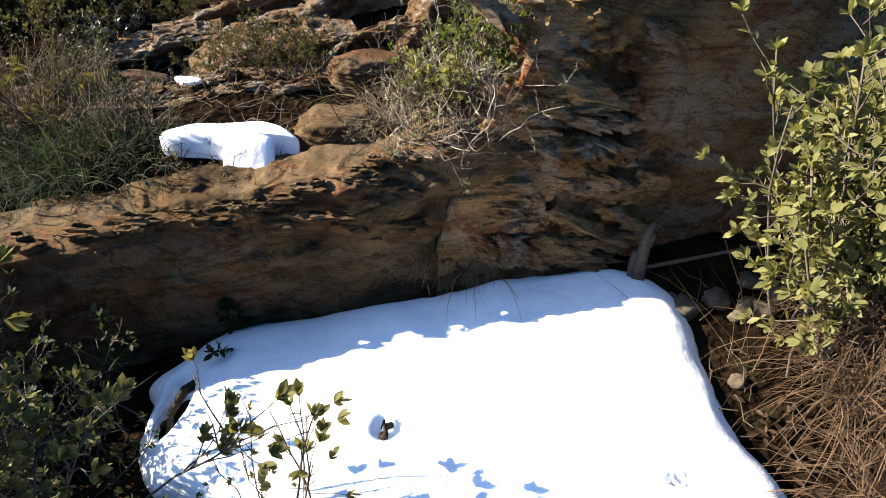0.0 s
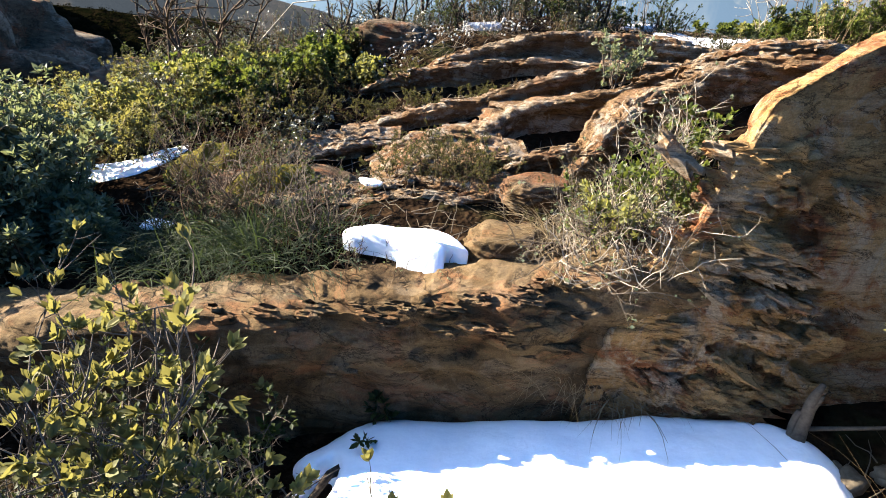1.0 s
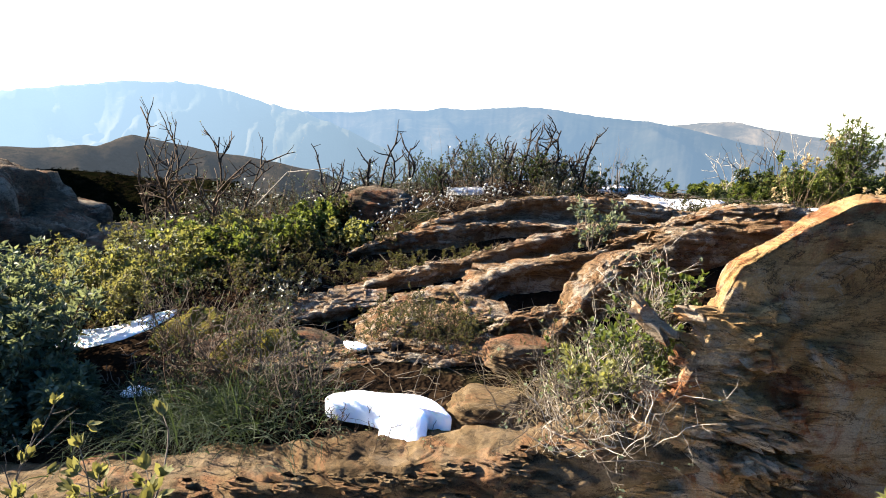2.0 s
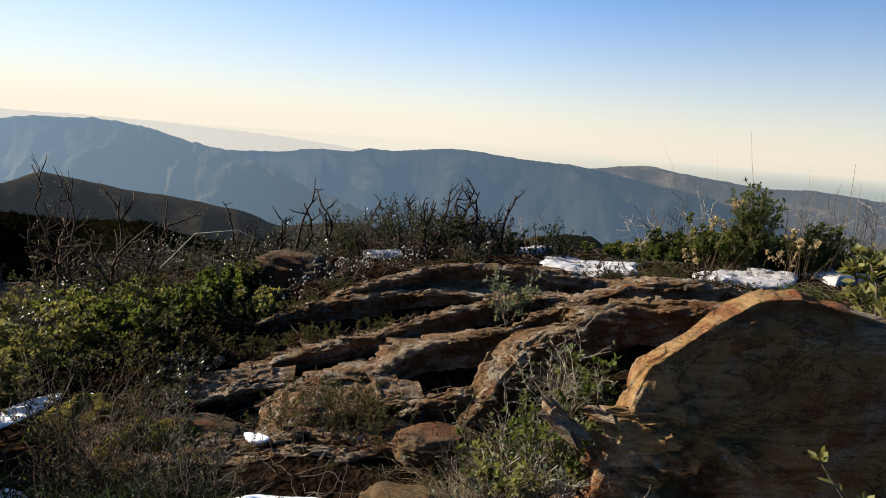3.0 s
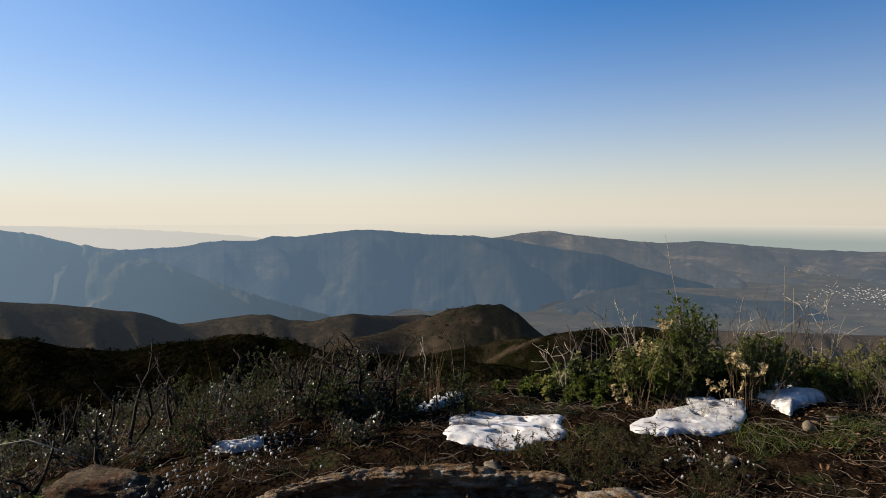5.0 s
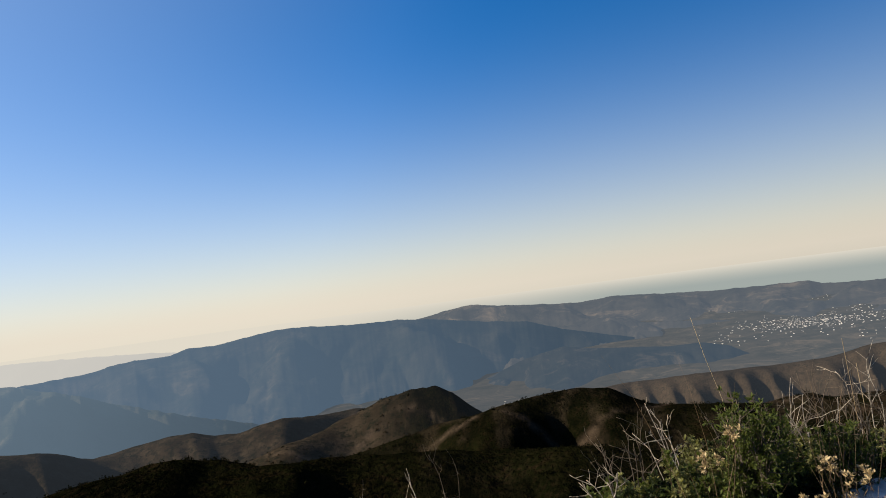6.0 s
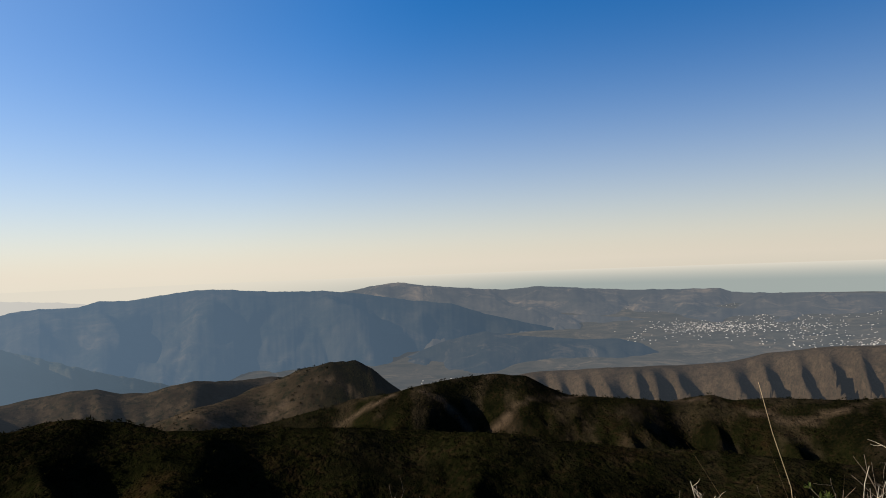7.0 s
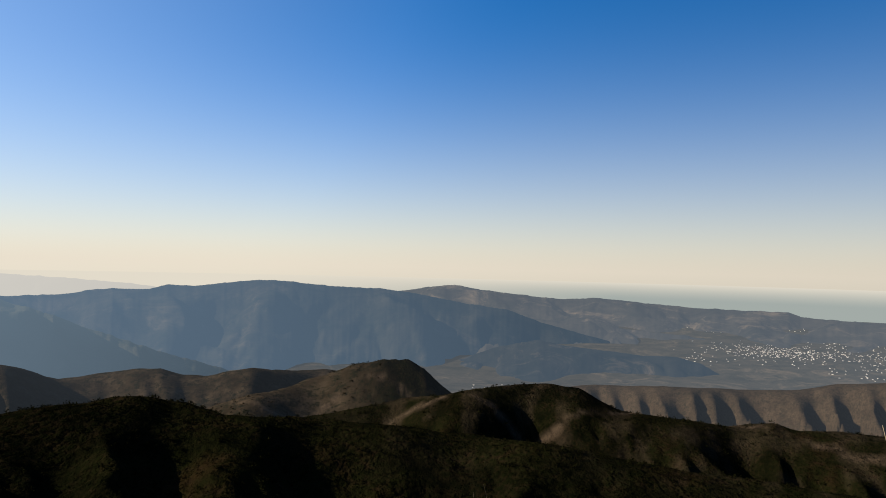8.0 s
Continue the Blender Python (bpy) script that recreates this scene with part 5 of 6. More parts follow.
shrub("sprig", "forked sprig with small dry buds in front of the snow", "plant", (0.42, 1.44, 0.34), 0.52, 0.2, 3, 6, 0.020, rosette=4, along=0, leafy=0.4, seed=31, vary=(0.8, 1.05), lean=(-0.12, 0.1), thick=0.0035, singles=40, low=0.4, twig_len=0.24, foot=0.02, **NEAR)
shrub("sprig", "bare sprig with a few leaves in front of the snow", "plant", (0.98, 0.92, 0.34), 1.02, 0.05, 3, 4, 0.028, rosette=5, along=0, leafy=0.5, seed=18, vary=(0.9, 1.03), thick=0.003, singles=40, low=0.85, twig_len=0.08, foot=0.04, **NEAR)
shrub("sprig", "pair of small leaf rosettes growing on the rock face", "plant", (-0.36, 2.27, 0.50), 0.17, 0.35, 2, 0, 0.05, 0.7, 8, 1, 1.0, M_LEAF_YELLOW, M_BROWN, 19, (0, -0.2), 0.003, singles=30)
shrub("sprig", "dark green sprig in the gap behind the snow", "plant", (0.02, 2.36, 0.42), 0.16, 0.9, 6, 2, 0.05, 0.6, 6, 2, 1.0, M_LEAF_DARK, M_BROWN, 20, (0, -0.2), 0.003, singles=90)
shrub("sprig", "single green sprig in the shade of the ledge", "plant", (-0.36, 2.20, 0.33), 0.12, 0.6, 3, 1, 0.05, 0.7, 5, 1, 1.0, M_LEAF_GREEN, M_BROWN, 21, (0, -0.2), 0.003, singles=20)
# undergrowth added in dark colours to deepen the shade behind the yellow shrub
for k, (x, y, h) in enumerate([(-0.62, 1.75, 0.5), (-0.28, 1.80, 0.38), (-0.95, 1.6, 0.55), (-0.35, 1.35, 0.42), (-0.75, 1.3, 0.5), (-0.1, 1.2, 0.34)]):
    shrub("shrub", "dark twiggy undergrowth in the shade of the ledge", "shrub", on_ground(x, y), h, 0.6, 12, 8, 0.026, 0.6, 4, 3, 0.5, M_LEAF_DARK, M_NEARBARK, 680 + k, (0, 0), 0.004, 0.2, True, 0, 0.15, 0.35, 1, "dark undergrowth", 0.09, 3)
# olive-leaved bushes beside and behind the slab
shrub("bush", "olive-leaved evergreen bush leaning over the brown slab", "bush", (2.26, 2.12, 0.6), 1.22, 0.30, 26, 14, 0.045, 0.78, 7, 4, 0.9, M_LEAF_OLIVE, M_NEARBARK, 22, (-0.20, 0.02), 0.007, 0.10, singles=220, low=0.26, twig_len=0.17, sub=1, foot=0.10)
shrub("bush", "olive-leaved evergreen bush behind the brown slab", "bush", (2.52, 3.22, 1.58), 0.62, 0.46, 26, 14, 0.050, 0.78, 7, 5, 1.0, M_LEAF_OLIVE, M_BARK, 23, (-0.05, 0), 0.008, kink=0.09, singles=290, low=0.1, twig_len=0.2, sub=1, foot=0.1)
shrub("bush", "olive-leaved evergreen bush on the hilltop edge", "bush", (2.95, 3.6, 1.6), 0.6, 0.5, 16, 10, 0.05, 0.78, 7, 4, 1.0, M_LEAF_OLIVE, M_BARK, 24, (-0.1, 0), 0.007, low=0.2, sub=1)
# green clump hanging down beside the slab
shrub("shrub", "bright green leafy clump growing against the slab", "shrub", (0.98, 2.84, 1.22), 0.34, 0.85, 12, 7, 0.032, 0.8, 5, 3, 1.0, M_LEAF_GREEN, M_BARK, 25, (-0.15, -0.1), 0.004, singles=250, low=0.2)
shrub("shrub", "fresh green leafy clump among dry grass", "shrub", (0.82, 2.72, 1.18), 0.25, 0.9, 9, 6, 0.026, 0.95, 5, 4, 1.0, M_LEAF_GREEN, M_BARK, 26, (0, -0.1), 0.003, low=0.2)
shrub("shrub", "pale green small-leaved bush between the rock beds", "shrub", (0.84, 4.05, 1.58), 0.24, 0.6, 9, 6, 0.03, 0.8, 6, 3, 1.0, M_LEAF_GREY, M_BARK, 27, (0, 0), 0.004, singles=150, low=0.2)
shrub("shrub", "green sprigs on the slab's sunlit flank", "shrub", (1.14, 3.15, 1.40), 0.30, 0.6, 9, 6, 0.03, 0.9, 6, 3, 1.0, M_LEAF_GREEN, M_BARK, 28, (0, 0), 0.004, low=0.2)
for k, (x, y, n, ln, sp, dr, lx) in enumerate([(0.78, 2.62, 260, 0.34, 0.9, 1.4, -0.3), (0.95, 2.64, 220, 0.36, 0.8, 1.5, 0.0), (0.66, 2.78, 240, 0.30, 0.9, 1.2, -0.4), (0.85, 2.95, 200, 0.30, 0.9, 1.0, -0.3), (1.05, 3.35, 160, 0.24, 0.9, 1.0, -0.2)]):
    tussock("dry_grass", "tangled pale dry grass hanging over the ledge", on_ground(x, y, 0.05), n, ln, sp, dr, 0.004, M_STRAW_PALE, 40 + k, (lx, -0.35, 0), 0.08, "dry grass tufts")
for k, (x, y, z, h) in enumerate([(0.62, 2.52, 1.26, 0.17), (0.74, 2.48, 1.25, 0.18), (0.86, 2.47, 1.24, 0.20), (0.96, 2.46, 1.26, 0.17), (0.80, 2.56, 1.34, 0.20), (0.95, 2.60, 1.40, 0.20)]):
    shrub("twigs", "tangle of pale dead twigs hanging over the ledge", "shrub", (x, y, z), h * 1.35, 1.2, 10, 6, 0.016, 0.8, 2, 1, 0.15, M_LEAF_GREY, M_DEADWOOD if k % 2 else M_BARK, 31 + k, (-0.1, -0.9), 0.0028, 0.32, True, 0, 0.1, 0.45, 1, "dead twig tangles", 0.05, 3)
for k, (x, y, z, h) in enumerate([(0.95, 2.92, 1.36, 0.36), (1.08, 3.1, 1.46, 0.34), (0.76, 2.86, 1.2, 0.30), (0.86, 2.74, 1.24, 0.30), (1.0, 2.72, 1.34, 0.28)]):
    shrub("twigs", "grey dry twigs and stalks standing against the slab", "shrub", (x, y, z), h, 0.7, 11, 7, 0.02, 0.7, 3, 2, 0.25, M_LEAF_GREY, M_DEADWOOD if k % 2 else M_BARK, 820 + k, (-0.15, -0.15), 0.0034, 0.26, True, 0, 0.15, 0.4, 1, "dead twig tangles", 0.06, 3)
for k, (x, y, z, h) in enumerate([(0.92, 2.60, 1.36, 0.18), (1.0, 2.66, 1.46, 0.20), (0.82, 2.64, 1.34, 0.12)]):
    shrub("shrub", "bright green small-leaved clump at the top of the ledge", "shrub", (x, y, z), h, 0.9, 9, 6, 0.026, 0.95, 5, 3, 1.0, (M_LEAF_OLIVE, M_LEAF_GREEN, M_LEAF_OLIVE)[k], M_BARK, 620 + k, (-0.1, -0.25), 0.003, singles=60, low=0.2)
for k, (x, y, z, h) in enumerate([(-0.12, 2.50, 1.0, 0.16), (0.02, 2.50, 1.02, 0.14), (-0.28, 2.55, 0.98, 0.20), (-0.02, 2.56, 1.03, 0.15), (0.27, 2.54, 1.06, 0.12), (-0.45, 2.6, 0.95, 0.22)]):
    shrub("twigs", "dark brown twigs standing in the gap below the snow cap", "shrub", (x, y, z), h, 0.8, 7, 4, 0.014, 0.8, 2, 1, 0.15, M_LEAF_GREY, M_BROWN, 600 + k, (0, 0), 0.0035, 0.3, True, 0, 0.2, 0.4, 1, "dark gap twigs", 0.05, 3)
# straw tussock beside the snow
for k, (x, y, z, n, ln) in enumerate([(2.12, 1.74, 0.82, 620, 0.40), (2.26, 1.92, 0.92, 520, 0.42), (2.10, 1.47, 0.66, 460, 0.36), (2.36, 1.6, 0.85, 420, 0.42)]):
    tussock("dry_grass", "dense drooping tussock of reddish dry grass", (x, y, z), int(n * 0.55), ln, 0.6, 2.3, 0.0055, M_TUSSOCK, 60 + k, (-0.15, -0.2, 0), 0.07, "dry grass tufts")
tussock("dry_grass", "few long dry grass stalks leaning beside the snow", (1.95, 2.1, 0.66), 14, 0.62, 0.35, 0.4, 0.004, M_STRAW, 66, (-0.2, 0.1, 0), 0.10, "dry grass tufts")
# heath cushions on the beds
HEATH = [(0.10, 3.16, 0.22, 0.9), (-0.08, 3.28, 0.20, 0.9), (0.26, 3.2, 0.18, 0.8), (-0.62, 4.12, 0.13, 0.8), (-0.30, 4.22, 0.11, 0.8), (0.02, 4.28, 0.10, 0.7), (-0.45, 4.55, 0.12, 0.8),
         (1.85, 5.2, 0.20, 1.0), (2.1, 5.05, 0.16, 1.0), (2.35, 4.75, 0.14, 1.0), (0.72, 2.98, 0.18, 0.9), (-1.0, 4.3, 0.18, 0.8), (-0.95, 3.95, 0.16, 0.9), (1.75, 4.95, 0.16, 1.0), (1.5, 5.15, 0.14, 0.9)]
for k, (x, y, h, sp) in enumerate(HEATH):
    shrub("heath", "low cushion of grey-green heath on the rock beds", "shrub", on_ground(x, y, 0.02), h, sp, 22, 7, 0.016, 0.35, 5, 8, 1.0, M_HEATH, M_BROWN, 70 + k, (0, 0), 0.0022, 0.15, True, 0, 0.15, 0.35, 0, "heath cushions", 0.08, 3)
# left: brown twiggy shrub, dark grass, dark green bushes
for k, (x, y, h) in enumerate([(-0.55, 2.78, 0.36), (-0.85, 2.85, 0.40), (-0.35, 2.72, 0.28), (-1.1, 3.05, 0.42), (-0.75, 3.12, 0.26), (-1.0, 3.38, 0.28), (-1.35, 3.3, 0.40)]):
    shrub("shrub", "low brown twiggy shrub with sparse grey leaves", "shrub", on_ground(x, y), h, 0.85, 15, 8, 0.016, 0.6, 3, 3, 0.35, M_LEAF_DARK, M_BROWN if k % 2 else M_BARK, 90 + k, (0, -0.1), 0.004, 0.2, True, 0, 0.1, 0.4, 1, "brown shrubs", 0.08, 3)
for k, (x, y, n) in enumerate([(-0.62, 2.64, 420), (-0.9, 2.64, 420), (-1.2, 2.64, 360), (-0.4, 2.66, 240), (-0.75, 2.74, 300), (-1.05, 2.78, 300)]):
    tussock("grass", "dark drooping green grass behind the ledge", on_ground(x, y, 0.02), n, 0.28, 0.8, 1.6, 0.006, M_GRASS, 100 + k, (0.1, -0.1, 0), 0.12, "green grass tufts")
for k, (x, y, h) in enumerate([(-1.64, 2.66, 0.22), (-1.98, 2.78, 0.54), (-2.22, 2.95, 0.64), (-1.92, 2.6, 0.36), (-2.75, 2.7, 0.74), (-2.45, 2.75, 0.72), (-2.22, 2.6, 0.54), (-2.55, 2.6, 0.74)]):
    shrub("bush", "dense dark green leafy bush on the falling slope", "bush", on_ground(x, y), h * 1.1, 0.42, 22, 13, 0.050, 0.42, 7, 6, 1.0, M_LEAF_GREY, M_BROWN, 110 + k, (0, 0), 0.005, 0.12, True, 0, 0.1, 0.3, 1, "green bushes", 0.1, 3)
for k, (x, y, h) in enumerate([(-1.55, 3.75, 0.34), (-1.15, 3.75, 0.40), (-0.95, 3.62, 0.30), (-1.25, 4.05, 0.30), (-1.6, 4.3, 0.40), (-2.0, 4.1, 0.42), (-1.3, 4.6, 0.32), (-1.8, 4.8, 0.36), (-2.3, 4.6, 0.44), (-2.9, 4.0, 0.5), (-1.0, 4.9, 0.26), (-1.5, 5.3, 0.30), (-2.4, 5.3, 0.36), (-3.0, 5.0, 0.4)]):
    shrub("shrub", "low dark twiggy shrub on the falling slope", "shrub", on_ground(x, y), h * 0.72, 0.75, 14, 8, 0.024, 0.55, 5, 4, 0.7, (M_LEAF_DARK, M_HEATH, M_GLINT)[k % 3], M_BROWN, 130 + k, (0, 0), 0.004, 0.14, True, 0, 0.1, 0.35, 1, "slope shrubs", 0.08, 3)
for k, (x, y, h) in enumerate([(-2.2, 3.4, 0.45), (-2.6, 3.6, 0.34), (-2.3, 3.8, 0.34), (-2.7, 4.3, 0.28), (-3.1, 4.5, 0.26), (-3.2, 3.9, 0.28), (-1.9, 3.6, 0.34), (-2.9, 3.4, 0.32), (-2.7, 4.8, 0.26)]):
    shrub("shrub", "grey-green upright shrub on the falling slope", "shrub", on_ground(x, y), h, 0.5, 13, 9, 0.030, 0.5, 6, 5, 0.95, M_LEAF_GREY if k % 2 else M_LEAF_YELLOW, M_BARK, 700 + k, (0, 0), 0.004, 0.14, True, 0, 0.1, 0.32, 1, "slope shrubs", 0.08, 3)
for k, (x, y, h) in enumerate([(-1.42, 4.0, 0.30), (-1.75, 4.05, 0.34), (-1.22, 4.45, 0.26), (-1.55, 4.45, 0.28), (-1.95, 4.35, 0.32), (-2.05, 3.85, 0.34), (-1.15, 4.75, 0.22), (-0.85, 4.6, 0.2)]):
    shrub("shrub", "yellow-green leafy shrub on the falling slope", "shrub", on_ground(x, y), h, 0.6, 14, 9, 0.036, 0.6, 6, 4, 1.0, M_LEAF_OLIVE if k % 2 else M_LEAF_GREEN, M_BROWN, 840 + k, (0, 0), 0.005, 0.14, True, 0, 0.1, 0.3, 1, "slope shrubs", 0.07, 3)
# charred stems on the hilltop
for k, (x, y, h, n) in enumerate([(-2.45, 5.0, 1.05, 3), (-2.25, 4.95, 1.05, 3), (-2.75, 5.1, 0.9, 2), (-2.0, 4.9, 0.8, 2)]):
    shrub("dead_shrub", "dead brown shrub with bare forked branches", "dead shrub", on_ground(x, y), h, 0.6, n, 8, 0.014, 0.7, 2, 2, 0.3, M_LEAF_GREY, M_BROWN, 160 + k, (0.12, 0), 0.015, 0.22, True, 0, 0.3, 0.32, 2, "dead shrubs")
for k, (x, y, h, lx) in enumerate([(-1.5, 6.3, 0.66, -0.1), (-1.15, 6.35, 0.62, 0.1), (-0.9, 6.2, 0.58, 0.25), (-0.55, 6.45, 0.48, -0.2), (-1.8, 6.5, 0.5, 0.3), (-1.0, 5.6, 0.42, -0.2), (-0.45, 5.7, 0.40, 0.15), (-1.3, 5.4, 0.45, 0.2)]):
    shrub("dead_shrub", "charred bare stems against the valley", "dead shrub", on_ground(x, y), h, 0.35, 2, 4, 0.014, 0.7, 0, 0, 0.0, M_LEAF_GREY, M_BURNT, 170 + k, (lx, 0), 0.016, 0.2, True, 0, 0.35, 0.3, 2, "dead shrubs")
for k, (x, y, h, lx) in enumerate([(0.05, 6.1, 0.55, -0.25), (0.25, 6.05, 0.62, 0.0), (0.48, 6.1, 0.58, 0.08), (0.72, 6.15, 0.50, 0.22)]):
    shrub("charred_shrub", "charred stems resprouting with small grey-green leaves", "shrub", on_ground(x, y), h, 0.26, 3, 8, 0.02, 0.7, 0, 0, 0.0, M_LEAF_GREY, M_BURNT, 180 + k, (lx, 0), 0.014, 0.24, True, 0, 0.4, 0.25, 2, "charred stems")
for k, (x, y, h) in enumerate([(0.05, 6.0, 0.30), (0.3, 5.95, 0.36), (0.55, 6.0, 0.30), (0.85, 6.1, 0.22)]):
    shrub("shrub", "small leafy resprouting shrub among charred stems", "shrub", on_ground(x, y), h * 0.85, 0.5, 10, 7, 0.030, 0.6, 5, 3, 0.8, M_LEAF_DARK if k % 2 else M_GLINT, M_BROWN, 190 + k, (0, 0), 0.004, 0.13, True, 0, 0.15, 0.3, 0, "resprouting shrubs", 0.06, 3)
for k in range(64):
    rng = np.random.RandomState(500 + k)
    x, y = rng.uniform(-3.4, 1.2), rng.uniform(5.5, 8.4)
    h = rng.uniform(0.18, 0.34) * (1.25 if x < 0.2 else 0.95)
    kind = k % 4
    shrub("shrub", ("low dark shrub with small leaves on the hilltop rim", "brown leafless shrub on the hilltop rim", "grey-green low shrub on the hilltop rim", "dark resprouting shrub on the hilltop rim")[kind], "shrub", on_ground(x, y), h, 0.55, 9, 7, 0.020, 0.6, 4, 4, (0.95, 0.1, 0.8, 0.9)[kind], (M_GLINT, M_LEAF_GREY, M_GLINT, M_LEAF_DARK)[kind], (M_BROWN, M_BURNT, M_BROWN, M_BURNT)[kind], 520 + k, (0, 0), 0.005, 0.17, True, 0, 0.15, 0.35, 1, "rim shrubs", 0.07, 3)
for k, (x, y) in enumerate([(2.9, 5.35), (3.1, 5.4), (3.3, 5.35), (3.5, 5.5), (3.0, 5.6), (3.7, 5.7), (0.5, 5.55), (-0.9, 5.5), (1.9, 5.6)]):
    tussock("grass", "low green grass tuft beside the hilltop snow", on_ground(x, y), 130, 0.13, 0.8, 0.8, 0.005, M_LEAF_GREEN, 480 + k, (0, 0, 0), 0.08, "hilltop grass tufts")
# hedge of green bushes on the hilltop edge
for k, (x, y, h) in enumerate([(1.75, 6.75, 0.16), (2.05, 6.85, 0.24), (2.35, 6.7, 0.42), (2.6, 6.55, 0.46), (2.95, 6.85, 0.50), (3.35, 7.05, 0.52), (3.75, 7.2, 0.50), (4.3, 6.8, 0.5), (4.6, 6.6, 0.5), (2.2, 6.5, 0.24), (4.9, 6.9, 0.55), (5.3, 6.7, 0.5), (4.15, 6.45, 0.36), (2.5, 6.75, 0.42), (3.1, 6.7, 0.46), (3.3, 6.75, 0.42), (3.6, 6.95, 0.46), (4.0, 6.9, 0.42), (2.3, 7.3, 0.3), (3.1, 7.5, 0.5)]):
    shrub("bush", "dark green low bush along the hilltop edge", "bush", on_ground(x, y), h * 0.66, 1.15, 18, 11, 0.034, 0.5, 6, 5, 1.0, (M_LEAF_GREEN, M_LEAF_OLIVE, M_LEAF_DARK)[k % 3], M_BROWN, 200 + k, (0, 0), 0.005, 0.14, True, 0, 0.1, 0.3, 1, "hilltop bushes", 0.1, 3)
for k, (x, y, h) in enumerate([(4.1, 6.9, 0.5), (4.5, 6.7, 0.5), (4.9, 6.4, 0.5), (4.3, 6.2, 0.42), (4.6, 7.2, 0.5), (3.9, 7.4, 0.42), (4.7, 5.9, 0.4)]):
    shrub("dead_shrub", "bleached leafless shrub on the hilltop edge", "dead shrub", on_ground(x, y), h, 0.6, 7, 7, 0.014, 0.7, 2, 1, 0.1, M_LEAF_GREY, M_BARK, 640 + k, (0, 0), 0.005, 0.2, True, 0, 0.2, 0.4, 2, "bleached shrubs", 0.08, 3)
    tussock("dry_grass", "tall dry grass at the hilltop edge", on_ground(x - 0.15, y - 0.1), 60, 0.42, 0.35, 0.5, 0.004, M_STRAW, 660 + k, (0, 0, 0), 0.12, "hilltop grass tufts")
for k, (x, y, h, n) in enumerate([(0.90, 8.9, 0.78, 1), (1.38, 9.4, 0.95, 2), (0.50, 8.4, 0.55, 1), (2.05, 6.8, 0.48, 4), (2.25, 7.1, 0.68, 4), (2.45, 7.2, 0.72, 5), (2.75, 7.25, 0.75, 4), (3.2, 7.2, 0.72, 4), (3.45, 7.1, 0.75, 4), (3.65, 7.0, 0.8, 4), (3.95, 7.0, 0.85, 5), (4.2, 7.1, 0.8, 5), (4.45, 7.3, 0.8, 4)]):
    shrub("dead_shrub", "bleached bare twigs standing above the green bushes", "dead shrub", on_ground(x, y), h, 0.22, n, 4, 0.014, 0.7, 0, 0, 0.0, M_LEAF_GREY, M_DEADWOOD if k % 3 == 0 else M_BARK, 740 + k, (0, 0), 0.006, 0.16, True, 0, 0.35, 0.32, 1, "bleached shrubs", 0.05, 3, vary=(0.75, 1.0))
shrub("bush", "tall yellow-green bush standing out of the hedge", "bush", on_ground(2.90, 6.50), 0.74, 0.30, 26, 18, 0.036, 0.45, 7, 8, 1.0, M_LEAF_GREEN, M_BARK, 230, (0, 0), 0.006, 0.1, singles=200, low=0.08, twig_len=0.22)
shrub("bush", "smaller yellow-green bush beside the tall one", "bush", on_ground(3.55, 6.5), 0.46, 0.40, 18, 12, 0.036, 0.45, 7, 8, 1.0, M_LEAF_GREEN, M_BARK, 231, (0, 0), 0.006, 0.1, low=0.08, twig_len=0.24)
for k, (x, y, dz) in enumerate([(2.70, 6.35, 0.52), (2.62, 6.5, 0.36), (2.97, 6.0, 0.14), (3.19, 5.97, 0.26), (3.06, 6.0, 0.32), (2.36, 6.2, 0.05)]):
    shrub("withered_leaves", "cluster of pale withered leaves on the bush", "leaves", on_ground(x, y, dz), 0.13, 0.8, 4, 3, 0.03, 0.6, 6, 3, 1.0, M_PALE, M_BROWN, 240 + k, (0, 0), 0.003, singles=30, group="withered leaf clusters")
for k, (x, y, h) in enumerate([(2.45, 6.2, 1.22), (3.15, 6.1, 1.05), (3.3, 6.2, 0.85), (0.95, 6.4, 0.6), (1.05, 6.5, 0.55), (-0.6, 6.2, 0.6), (2.9, 6.5, 0.75), (-1.7, 4.9, 0.8), (3.6, 6.6, 0.8)]):
    tussock("grass_stalks", "thin pale grass stalks standing above the bushes", on_ground(x, y), 9, h, 0.10, 0.25, 0.005, M_STRAW, 260 + k, (0, 0, 0), 0.05, "grass stalks")
for k in range(26):
    rng = np.random.RandomState(300 + k)
    x, y = rng.uniform(-2.6, 4.6), rng.uniform(5.3, 7.8)
    tussock("dry_grass", "low tuft of dry brown grass on the hilltop", on_ground(x, y), 90, rng.uniform(0.14, 0.26), 0.6, 0.7, 0.004, M_STRAW if k % 3 else M_GRASS, 330 + k, (0, 0, 0), 0.07, "hilltop grass tufts")
for k in range(22):
    rng = np.random.RandomState(400 + k)
    x, y = rng.uniform(-0.9, 2.8), rng.uniform(3.6, 5.4)
    tussock("grass", "short grass tuft in a crack of the beds", on_ground(x, y, 0.02), 60, rng.uniform(0.06, 0.13), 0.7, 0.8, 0.004, M_GRASS if k % 2 else M_STRAW, 430 + k, (0, 0, 0), 0.05, "crack grass tufts")


